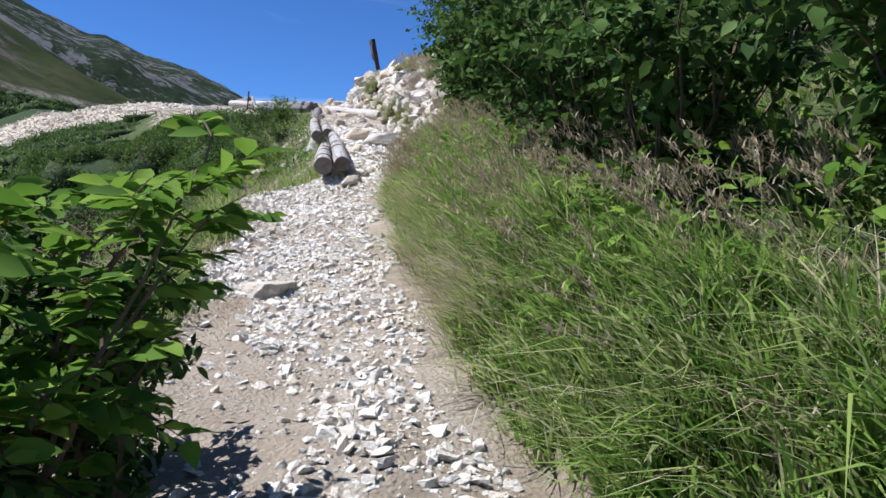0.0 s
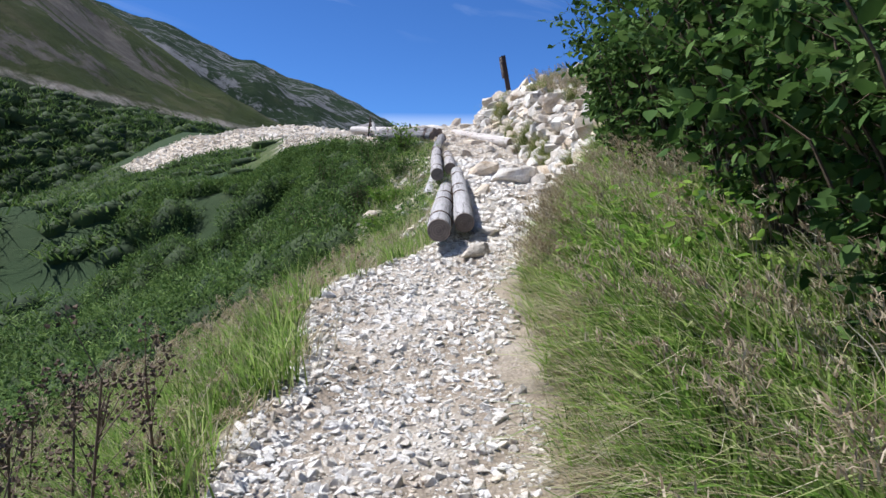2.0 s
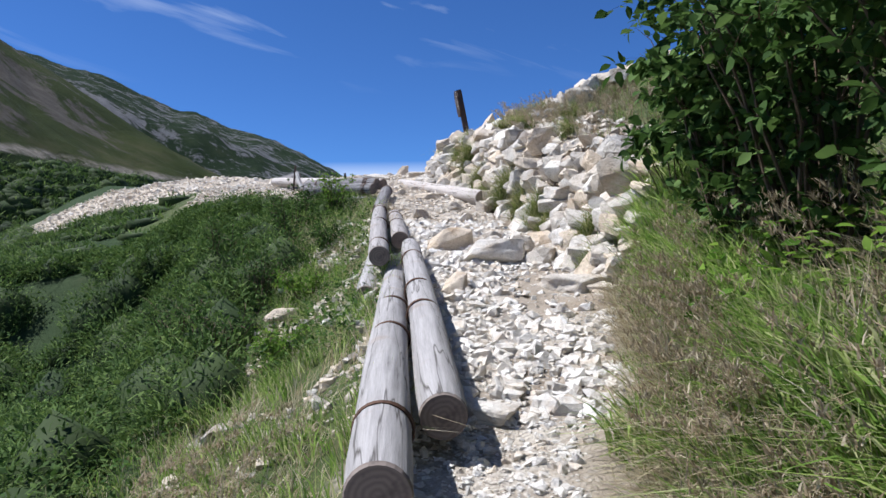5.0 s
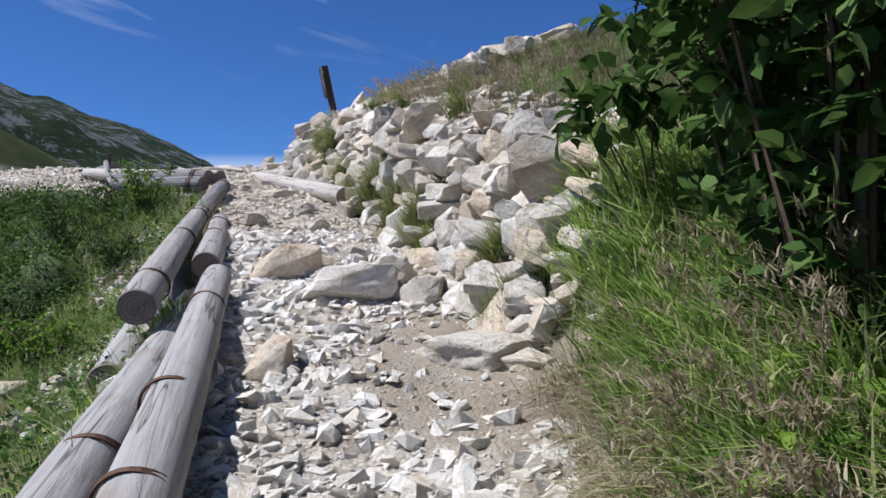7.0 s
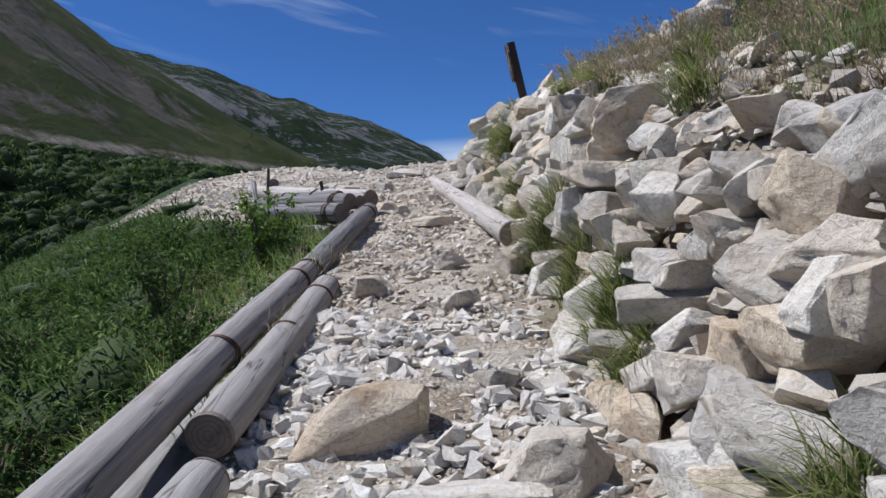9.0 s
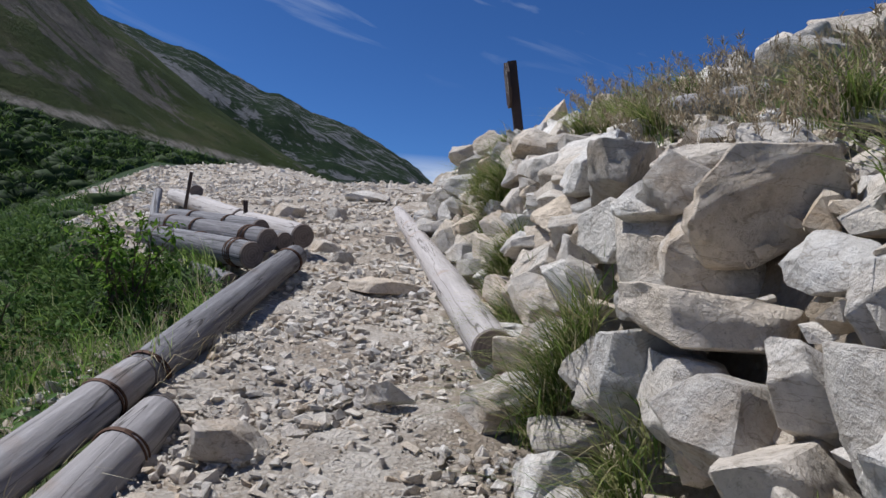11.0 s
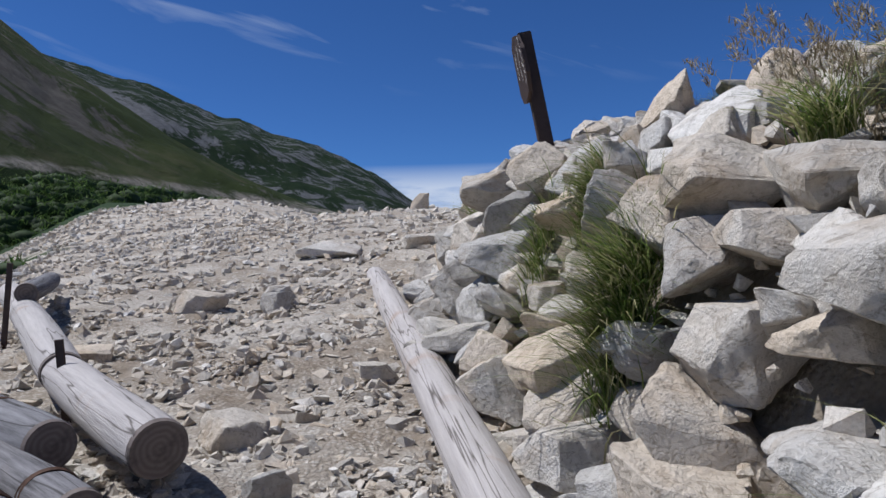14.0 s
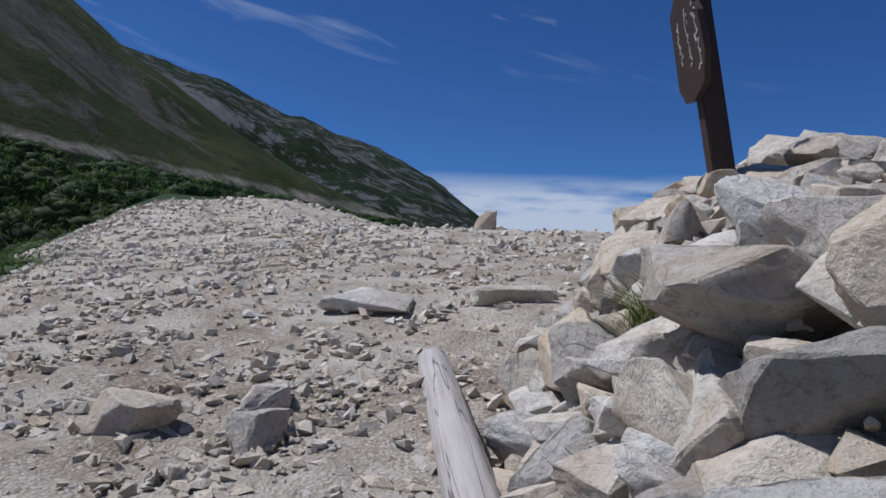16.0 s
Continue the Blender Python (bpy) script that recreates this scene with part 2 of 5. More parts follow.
def log_end_material():
    m, nt, bsdf = node_mat("sawn_log_end", 0.85, 0.2)
    tc = nt.nodes.new("ShaderNodeTexCoord")
    w = nt.nodes.new("ShaderNodeTexWave")
    w.wave_type, w.rings_direction = "RINGS", "Z"
    w.inputs["Scale"].default_value, w.inputs["Distortion"].default_value, w.inputs["Detail"].default_value = 14, 4.0, 3
    nt.links.new(tc.outputs["Object"], w.inputs[0])
    c = ramp(nt, w.outputs["Fac"], [(0.0, (0.15, 0.12, 0.105)), (1.0, (0.20, 0.165, 0.14))])
    c = mixed(nt, spread(nt, noise_node(nt, 14, 6), 0.5, 0.7), c, (0.09, 0.075, 0.065))
    nt.links.new(c, bsdf.inputs["Base Color"])
    return m


MAT_LOG = log_material("weathered_log", [(0.27, (0.075, 0.068, 0.062)), (0.4, (0.25, 0.24, 0.23)), (0.7, (0.42, 0.405, 0.39))])
MAT_LOG_PALE = log_material("peeled_pale_log", [(0.25, (0.12, 0.10, 0.085)), (0.38, (0.38, 0.355, 0.33)), (0.7, (0.54, 0.51, 0.475))])
MAT_LOG_OLD = log_material("old_dark_log", [(0.3, (0.04, 0.038, 0.037)), (0.45, (0.15, 0.145, 0.145)), (0.75, (0.33, 0.325, 0.325))])
MAT_LOG_END = log_end_material()


def plain_material(name, color, rough, metal=0.0, scale=30.0, vary=0.5):
    m, nt, bsdf = node_mat(name, rough, 0.3)
    n = noise_node(nt, scale, 6, 0.7)
    nt.links.new(mixed(nt, vary, color, ramp(nt, n, [(0.3, (0.35, 0.33, 0.3)), (0.7, (1, 1, 1))]), "MULTIPLY"), bsdf.inputs["Base Color"])
    bsdf.inputs["Metallic"].default_value = metal
    bumped(nt, bsdf, n, 0.3, 0.01)
    return m


MAT_WIRE = plain_material("rusty_wire", (0.10, 0.055, 0.035), 0.7, 0.4)
MAT_POST = plain_material("dark_brown_stained_wood", (0.055, 0.035, 0.028), 0.6, 0.0, 25)
MAT_PAINT = plain_material("flaked_white_paint", (0.42, 0.40, 0.38), 0.8, 0.0, 60, 0.7)
MAT_TWIG = plain_material("brown_twig", (0.12, 0.085, 0.055), 0.85)
MAT_IRON = plain_material("rusted_iron_stake", (0.09, 0.06, 0.045), 0.7, 0.3)


def mountain_material(name, stops, rock, amount, scale, track=False):
    m, nt, bsdf = node_mat(name, 1.0, 0.05)
    c = ramp(nt, noise_node(nt, scale, 9, 0.72, coord="Object"), stops)
    patch = noise_node(nt, scale * 1.6, 9, 0.75, coord="Object", stretch=(1, 1, 0.45), distortion=0.6)
    lifted = nt.nodes.new("ShaderNodeMath")
    lifted.operation = "MULTIPLY_ADD"
    lifted.inputs[1].default_value = 0.16
    nt.links.new(attribute(nt, "scree"), lifted.inputs[0])
    nt.links.new(patch, lifted.inputs[2])
    c = mixed(nt, spread(nt, lifted.outputs[0], amount, amount + 0.06), c, ramp(nt, noise_node(nt, scale * 9, 5, 0.8), [(0.3, tuple(v * 0.5 for v in rock)), (0.7, rock)]))
    if track:
        wander = nt.nodes.new("ShaderNodeMath")
        wander.operation = "ADD"
        nt.links.new(attribute(nt, "above_track"), wander.inputs[0])
        nt.links.new(spread(nt, noise_node(nt, 0.09, 6, 0.7), 0.1, 0.9), wander.inputs[1])
        low = spread(nt, wander.outputs[0], 0.75, 0.35)
        c = mixed(nt, low, c, ramp(nt, noise_node(nt, 0.5, 8, 0.8), [(0.3, (0.010, 0.020, 0.007)), (0.7, (0.035, 0.058, 0.018))]))
        line = nt.nodes.new("ShaderNodeMath")
        line.operation = "MULTIPLY"
        nt.links.new(spread(nt, wander.outputs[0], 0.25, 0.45), line.inputs[0])
        nt.links.new(spread(nt, wander.outputs[0], 1.1, 0.8), line.inputs[1])
        torn = nt.nodes.new("ShaderNodeMath")
        torn.operation = "MULTIPLY"
        nt.links.new(line.outputs[0], torn.inputs[0])
        nt.links.new(spread(nt, noise_node(nt, 0.16, 8, 0.8), 0.38, 0.55), torn.inputs[1])
        c = mixed(nt, torn.outputs[0], c, ramp(nt, noise_node(nt, 0.8, 6, 0.8), [(0.3, (0.16, 0.14, 0.11)), (0.7, (0.42, 0.38, 0.33))]))
    nt.links.new(c, bsdf.inputs["Base Color"])
    bumped(nt, bsdf, noise_node(nt, scale * 3, 9, 0.75), 1.0, 6.0)
    return m


MAT_RIDGE = mountain_material("far_ridge_scrub_and_rock", [(0.3, (0.012, 0.024, 0.012)), (0.55, (0.022, 0.036, 0.017)), (0.75, (0.042, 0.054, 0.026))], (0.19, 0.19, 0.195), 0.525, 0.035)
MAT_SLOPE = mountain_material("near_slope_turf", [(0.3, (0.027, 0.042, 0.014)), (0.5, (0.05, 0.066, 0.023)), (0.7, (0.11, 0.10, 0.055))], (0.16, 0.145, 0.125), 0.575, 0.03, True)
# the air's haze over the far peak is put into this blue
MAT_FARPEAK = plain_material("distant_peak_haze_blue", (0.10, 0.14, 0.2), 1.0, 0.0, 0.02)


# ---- the ground ----
PROFILE = [(-30, -4.5), (-12, -1.5), (-1.4, 0.22), (1.8, 0.66), (3.0, 0.8), (4.7, 1.1), (7, 1.51), (8, 1.68), (9, 1.84), (11, 2.19), (12.4, 2.45), (14, 2.9), (15.6, 3.24),
           (17.4, 3.6), (19, 3.86), (20.3, 4.05), (21.8, 4.35), (24, 4.77), (28, 5.33), (32.8, 5.93), (40, 6.2), (70, 6.0), (200, 0.0)]
LEFT = [(-30, -0.6), (2, -0.55), (3.5, -0.65), (5, -0.8), (6.3, -0.83), (6.9, -0.3), (7.5, -0.12), (9, -0.25), (11, -0.32), (13, -0.5), (15, -0.78), (16.5, -0.98), (17.2, -1.4),
        (17.8, -2.3), (18.6, -3.6), (20, -4.7), (21.4, -5.4), (23.8, -7.1), (25.4, -7.6), (28, -8.1), (30, -9.4), (36, -15), (44, -24), (52, -28.5), (60, -34), (66, -36), (72, -32), (77, -20),
        (80, -2), (90, 10), (200, 60)]
RIGHT = [(-30, 1.1), (0.5, 1.0), (2, 0.88), (4, 0.77), (5.2, 0.68), (7, 0.82), (8, 1.08), (9, 1.3), (10, 1.45), (11, 1.48), (12, 1.46), (13, 1.35), (14, 1.12), (15, 0.9), (16, 0.75), (17.4, 0.6), (18.5, 0.3),
         (19.5, -0.1), (20.5, -0.35), (21.5, -0.3), (23.2, -0.1), (24, 0.4), (25.2, 2.5), (30, 6), (40, 12), (200, 60)]


def along(table, y):
    xs, vs = zip(*table)
    return (np.interp(y - 0.25, xs, vs) + np.interp(y, xs, vs) + np.interp(y + 0.25, xs, vs)) / 3


def smooth(a, b, v):
    s = np.clip((v - a) / (b - a), 0, 1)
    return s * s * (3 - 2 * s)


def waves(x, y):
    """Gentle unevenness of the ground, the same for every caller."""
    return (0.030 * np.sin(2.1 * x + 1.3 * y) * np.sin(1.7 * y - 0.8 * x + 1) + 0.018 * np.sin(5.3 * x - 3.9 * y + 2) + 0.012 * np.sin(9.1 * y + 6.3 * x)
            + 0.008 * np.sin(17.3 * x + 4.1 * y) * np.sin(13.7 * y - 5.0 * x))


SETBACK = 0.15          # the earth lies this far behind the faces of the piled stones


def height(x, y):
    x, y = np.asarray(x, float), np.asarray(y, float)
    p, l, r = along(PROFILE, y), along(LEFT, y), along(RIGHT, y)
    wall = smooth(9.5, 11.5, y)
    dr, dl = np.maximum(x - r - SETBACK * wall, 0), np.maximum(l - x, 0)
    steep = 0.8 + 1.3 * wall - 0.5 * smooth(18.5, 20.5, y)
    knee = 0.6 - 0.1 * wall + 0.1 * smooth(18.5, 20, y)
    rise = steep * np.minimum(dr, knee) + (0.45 - 0.15 * smooth(18.5, 20, y)) * np.clip(dr - knee, 0, 2.5) + 0.2 * np.clip(dr - knee - 2.5, 0, 8)
    rise = rise * (1 - smooth(23.7, 25.0, y))
    drop = 3.4 * (1 - np.exp(-0.2 * dl)) * (1 - 0.5 * smooth(13.5, 16.5, y)) * (1 - smooth(24, 33, y)) - 0.15 * np.clip(dl, 0, 60) * smooth(30, 42, y)
    lean = (0.24 * smooth(16.5, 19.5, y) - 0.12 * smooth(22, 28, y)) * np.clip(-4 - x, 0, 14)
    fade = np.clip(1 - (np.abs(x) + np.abs(y - 10)) / 400, 0, 1)
    near = p + rise - drop - lean
    # beyond the brow the rubble climbs away to the left and leans towards the valley
    spine = -4 - 0.57 * (y - 21)
    off = x - spine
    climb = 4.3 + 0.098 * (y - 21) + 0.0008 * np.clip(y - 40, 0, 40) ** 2
    brow = 1.25 * np.exp(-((x + 13.0) / 6.0) ** 2 - ((y - 50) / 9.0) ** 2)
    far = np.where(off < 0, climb + 0.37 * np.clip(off, -40, 0), climb + (p - climb) * smooth(0, 1, off / np.maximum(-1.5 - spine, 1.0))) + brow
    w = smooth(20.5, 23.0, y) * smooth(-1.0, -4.5, x) * smooth(110, 80, y)
    return near * (1 - w) + far * w + waves(x, y) * fade


def bank_face(x, y):
    return height(np.asarray(x, float) + SETBACK * smooth(9.5, 11.5, np.asarray(y, float)), y)


def spaced(knots):
    out = []
    for (a, step), (b, _) in zip(knots, knots[1:]):
        out += list(np.arange(a, b - 1e-6, step))
    return np.array(out + [knots[-1][0]])


def mesh_from(name, verts, faces, mat, smooth_shade=False):
    me = bpy.data.meshes.new(name)
    me.from_pydata(verts, [], faces)
    me.materials.append(mat)
    if smooth_shade:
        me.polygons.foreach_set("use_smooth", np.ones(len(me.polygons), bool))
    me.update()
    return me


def build_ground():
    xs = spaced([(-160, 8), (-60, 2.5), (-20, 0.6), (-6, 0.15), (-2.2, 0.05), (2.4, 0.12), (6, 0.6), (20, 3), (60, 10), (160, 1)])
    ys = spaced([(-30, 2), (-6, 0.4), (-1.5, 0.075), (24, 0.2), (34, 0.8), (60, 4), (200, 1)])
    gx, gy = np.meshgrid(xs, ys)
    gz = height(gx, gy)
    nx, ny = len(xs), len(ys)
    verts = np.stack([gx, gy, gz], -1).reshape(-1, 3)
    i = (np.arange(ny - 1)[:, None] * nx + np.arange(nx - 1)).ravel()
    faces = np.stack([i, i + 1, i + nx + 1, i + nx], 1)
    me = mesh_from("ground", verts.tolist(), faces.tolist(), MAT_GROUND, True)
    x, y = gx.ravel(), gy.ravel()
    wob = 0.10 * np.sin(3.1 * y) + 0.07 * np.sin(7.7 * y + 1) + 0.05 * np.sin(13 * y + x)
    green = np.maximum(smooth(-0.05, 0.2, along(LEFT, y) - x + wob), smooth(0.0, 0.25, x - along(RIGHT, y) + wob))
    stony = smooth(9.5, 11.5, y) * smooth(1.5, 0.9, x - along(RIGHT, y) - 0.6 * smooth(18, 19, y)) * (x > along(RIGHT, y) - 0.3)
    green = green * (1 - 0.85 * stony)
    soil = np.maximum(smooth(0.45, 0.1, np.abs(x - along(RIGHT, y) + 0.05)) * (y < 13), smooth(0.4, 0.1, np.abs(x - along(LEFT, y) - 0.15)) * (y < 6)) * 0.9
    soil = np.maximum(soil, 0.95 * smooth(0.85, 0.4, np.abs(x - along(LEFT, y) - 0.25 - 0.12 * np.sin(2.3 * y))) * smooth(3.4, 2.4, y))
    soil = np.maximum(soil, 0.85 * smooth(0.5, 0.25, np.abs(x - along(RIGHT, y) + 0.2 + 0.06 * np.sin(3 * y))) * smooth(8.0, 6.5, y))
    soil = np.maximum(soil, 0.9 * smooth(1.3, 0.6, ((x - 1.1) / 0.5) ** 2 + ((y - 10.8) / 1.1) ** 2))
    soil = np.maximum(soil, stony)
    for key, values in (("green", green), ("distance", np.maximum(smooth(12, 30, np.hypot(x, y - 10)), smooth(1.2, 2.2, along(LEFT, y) - x))), ("soil", soil)):
        me.attributes.new(key, "FLOAT", "POINT").data.foreach_set("value", values.astype(np.float32))
    return tagged(new("ground", me), "stony mountain path between grass banks and scrub", "ground", kind="structure")


build_ground()


# ---- mountains ----
def mountain(name, skyline, near, far, base, mat, label, seed, rough):
    """A slope that climbs from the near distance to a crest whose bearing and height (degrees) are given."""
    az = np.radians(np.linspace(skyline[0][0], skyline[-1][0], 260))
    el = np.interp(np.degrees(az), [s[0] for s in skyline], [s[1] for s in skyline])
    rows = 90 if far < 2000 else 30
    verts = []
    for j in range(rows + 1):
        v = j / rows
        d = near * (far / near) ** v
        for a, e in zip(az, el):
            top = 2.3 + far * math.tan(math.radians(e))
            p = Vector((math.sin(a) * d, 10 + math.cos(a) * d, base))
            n = noise.fractal((p * 0.02 * 200 / far) + Vector((seed, 0, 0)), 1.0, 2.1, 6)
            z = base + (top - base) * (v ** 1.25) + n * rough * math.sin(min(1, v) * math.pi) ** 0.7
            if j >= rows - 3:
                z += 0.15 * rough * noise.fractal(p * 0.15 * 200 / far, 1.0, 2.0, 4)
            verts.append((p.x, p.y, z))
    n = len(az)
    at = np.array(verts)
    bearing, lift = np.degrees(np.arctan2(at[:, 0], at[:, 1] - 12)), np.degrees(np.arctan2(at[:, 2] - 4.2, np.hypot(at[:, 0], at[:, 1] - 12)))
    track = np.interp(bearing, [-75, -43, -23.5, -13], [13.5, 9.0, 6.1, 4.4])
    band = np.interp(bearing, [-31, -24.6], [13.6, 10.9])
    if far < 500:
        # grey boulder field that comes down the upper slope, and smaller screes below it
        band = np.interp(bearing, [-60, -42, -33, -26], [23.5, 17.5, 12.6, 8.8])
        scree = np.exp(-((lift - band) / 1.6) ** 2) * smooth(-25, -31, bearing) + 0.6 * np.exp(-((lift - track - 3.0) / 0.7) ** 2) * smooth(-30, -38, bearing)
    else:
        scree = np.exp(-((lift - band) / 0.5) ** 2) * (bearing > -32) * (bearing < -24.2) + 0.12 * (bearing > -24)
    faces = [(j * n + i, j * n + i + 1, (j + 1) * n + i + 1, (j + 1) * n + i) for j in range(rows) for i in range(n - 1)]
    me = mesh_from(name, verts, faces, mat, True)
    for key, values in (("above_track", lift - track), ("scree", np.asarray(scree, float))):
        me.attributes.new(key, "FLOAT", "POINT").data.foreach_set("value", values.astype(np.float32))
    tagged(new(name, me), label, "mountain", kind="structure")
    grid = at[:, 2].reshape(rows + 1, n)

    def surface(x, y):
        u = (np.arctan2(x, y - 10) - az[0]) / (az[-1] - az[0]) * (n - 1)
        v = np.log(np.hypot(x, y - 10) / near) / math.log(far / near) * rows
        i, j = np.clip(u.astype(int), 0, n - 2), np.clip(v.astype(int), 0, rows - 1)
        a, b = u - i, v - j
        return (grid[j, i] * (1 - a) + grid[j, i + 1] * a) * (1 - b) + (grid[j + 1, i] * (1 - a) + grid[j + 1, i + 1] * a) * b
    return surface


mountain("backdrop_ridge", [(-60, 19), (-40, 17), (-33, 15.6), (-29.6, 14.7), (-27, 14.4), (-24.5, 13.3), (-22, 12.3), (-20.3, 12.2), (-17.6, 10.9), (-15.6, 10.6), (-12, 9.0), (-9.3, 7.7),
         (-7.7, 6.5), (-5.5, 4.9), (-2, 2.0), (4, 0)], 260, 850, -5, MAT_RIDGE, "dark green rocky mountain ridge falling to a pass", 3, 22)
slope_surface = mountain("backdrop_slope", [(-75, 34), (-50, 25), (-42, 21.3), (-37, 18.0), (-33, 15.1), (-30, 13.3), (-25, 10.1), (-20, 7.4), (-15, 5.2), (-11, 3.6), (-7, 2.0)], 62, 300, 0, MAT_SLOPE,
         "green grassy mountainside with scree streaks", 11, 7)
mountain("backdrop_peak", [(-9, 2), (-7, 4.0), (-6.2, 4.6), (-5.4, 4.2), (-3, 3), (2, 1.5)], 2500, 3600, -200, MAT_FARPEAK, "distant mountain peak, its haze painted as blue colour", 17, 60)


# ---- stones ----
rng = np.random.default_rng(7)


def rock_bmesh(r, points=16, flat=0.7, box=0.0, cuts=0, worn=0.3, rough=0.0, seed=0):
    """An angular broken stone about 1 across; with cuts its edges are worn round and its faces uneven."""
    bm = bmesh.new()
    squat = r.uniform(0.8, 1.25)
    for _ in range(points):
        v = r.normal(size=3)
        v /= np.linalg.norm(v)
        if box:
            m = np.max(np.abs(v))
            v = v / m * (box + (1 - box) * m)
        v = v * r.uniform(0.8, 1.0)
        bm.verts.new((v[0] * 0.5 * squat, v[1] * 0.44 / squat, v[2] * 0.5 * flat))
    res = bmesh.ops.convex_hull(bm, input=bm.verts)
    bmesh.ops.delete(bm, geom=[g for g in res["geom_interior"] if isinstance(g, bmesh.types.BMVert)], context="VERTS")
    bmesh.ops.dissolve_limit(bm, angle_limit=radians(16), verts=bm.verts, edges=bm.edges)
    bmesh.ops.triangulate(bm, faces=bm.faces)
    if cuts:
        bmesh.ops.subdivide_edges(bm, edges=bm.edges[:], cuts=cuts, use_grid_fill=True)
        bmesh.ops.triangulate(bm, faces=bm.faces)
        bmesh.ops.smooth_vert(bm, verts=bm.verts, factor=worn, use_axis_x=True, use_axis_y=True, use_axis_z=True)
        for v in bm.verts:
            n = noise.fractal(v.co * 3.0 + Vector((seed * 3.7, 0, 0)), 0.8, 2.2, 5) * rough + noise.noise(v.co * 13 + Vector((seed, 3, 0))) * rough * 0.35
            v.co += v.co.normalized() * n
        for f in bm.faces:
            f.smooth = True
        for e in bm.edges:
            e.smooth = e.calc_face_angle(0) < radians(19)
    return bm


def broken_rock(r, planes=13, cuts=2, rough=0.03, seed=0):
    """A block of broken stone about 1 across: a box split along random planes, with worn arrises and uneven faces."""
    bm = bmesh.new()
    bmesh.ops.create_cube(bm, size=1.0)
    for _ in range(planes):
        n = r.normal(size=3)
        n /= np.linalg.norm(n)
        far = r.uniform(0.34, 0.54)
        geom = bm.verts[:] + bm.edges[:] + bm.faces[:]
        bmesh.ops.bisect_plane(bm, geom=geom, dist=1e-5, plane_co=Vector(n * far), plane_no=Vector(n), clear_outer=True)
    corners = {tuple(round(c, 3) for c in v.co) for v in bm.verts}
    bm.clear()
    for co in sorted(corners):
        bm.verts.new(co)
    bmesh.ops.remove_doubles(bm, verts=bm.verts, dist=0.03)
    res = bmesh.ops.convex_hull(bm, input=bm.verts)
    bmesh.ops.delete(bm, geom=[g for g in set(res["geom_interior"]) | set(res["geom_unused"]) if isinstance(g, bmesh.types.BMVert)], context="VERTS")
    bmesh.ops.dissolve_limit(bm, angle_limit=radians(6), verts=bm.verts, edges=bm.edges)
    bmesh.ops.bevel(bm, geom=bm.edges[:], offset=0.018, segments=1, affect="EDGES", clamp_overlap=True)
    bmesh.ops.triangulate(bm, faces=bm.faces)
    long = [e for e in bm.edges if e.calc_length() > 0.12]
    bmesh.ops.subdivide_edges(bm, edges=long, cuts=cuts, use_grid_fill=True)
    bmesh.ops.triangulate(bm, faces=bm.faces)
    shift = Vector((seed * 3.7, seed * 1.3, 0))
    for v in bm.verts:
        p = v.co + shift
        n = noise.fractal(p * 3.0, 0.7, 2.2, 5) * rough + (noise.voronoi(p * 4.5)[0][0] - 0.3) * rough * 1.1 + noise.noise(p * 13) * rough * 0.6
        v.co += v.co.normalized() * n
    for f in bm.faces:
        f.smooth = True
    for e in bm.edges:
        e.smooth = e.calc_face_angle(0) < radians(24)
    return bm


def mesh_of(bm, name, mat):
    me = bpy.data.meshes.new(name)
    bm.to_mesh(me)
    bm.free()
    me.materials.append(mat)
    return me


def part(name, bm, material, parent, label=""):
    ob = new(name, mesh_of(bm, name, material))
    ob.parent = parent
    return tagged(ob, label)


def scatter(name, bases, places, turns, sizes, mat, label, category, smooth_shade=False):
    """One mesh of many alike small pieces, each turned, sized and placed on its own."""
    verts, faces, at = [], [], 0
    for k, (bv, bf) in enumerate(bases):
        sel = np.arange(k, len(places), len(bases))
        if not len(sel):
            continue
        v = np.einsum("nij,vj->nvi", turns[sel], bv) * np.reshape(sizes[sel], (len(sel), 1, -1)) + places[sel][:, None]
        f = bf[None] + (np.arange(len(sel)) * len(bv))[:, None, None] + at
        verts.append(v.reshape(-1, 3))
        faces.append(f.reshape(-1, f.shape[-1]))
        at += len(sel) * len(bv)
    verts, faces = np.concatenate(verts), np.concatenate(faces)
    me = bpy.data.meshes.new(name)
    me.vertices.add(len(verts))
    me.vertices.foreach_set("co", verts.astype(np.float32).ravel())
    n = faces.shape[1]
    me.loops.add(faces.size)
    me.loops.foreach_set("vertex_index", faces.astype(np.int32).ravel())
    me.polygons.add(len(faces))
    me.polygons.foreach_set("loop_start", np.arange(0, faces.size, n, dtype=np.int32))
    me.polygons.foreach_set("use_smooth", np.full(len(faces), smooth_shade))
    me.update(calc_edges=True)
    me.materials.append(mat)
    return tagged(new(name, me), label, category, kind="stuff")


def turns_about(n, tilt, r):
    a, b, c = r.uniform(0, 2 * np.pi, n), r.normal(0, tilt, n), r.normal(0, tilt, n)
    z = np.zeros(n)
    rz = np.stack([np.cos(a), -np.sin(a), z, np.sin(a), np.cos(a), z, z, z, z + 1], -1).reshape(-1, 3, 3)
    rx = np.stack([z + 1, z, z, z, np.cos(b), -np.sin(b), z, np.sin(b), np.cos(b)], -1).reshape(-1, 3, 3)
    ry = np.stack([np.cos(c), z, np.sin(c), z, z + 1, z, -np.sin(c), z, np.cos(c)], -1).reshape(-1, 3, 3)
    return rz @ rx @ ry


def arrays_of(bm):
    bm.verts.index_update()
    v = np.array([p.co[:] for p in bm.verts])
    f = np.array([[q.index for q in p.verts] for p in bm.faces])
    bm.free()
    return v, f


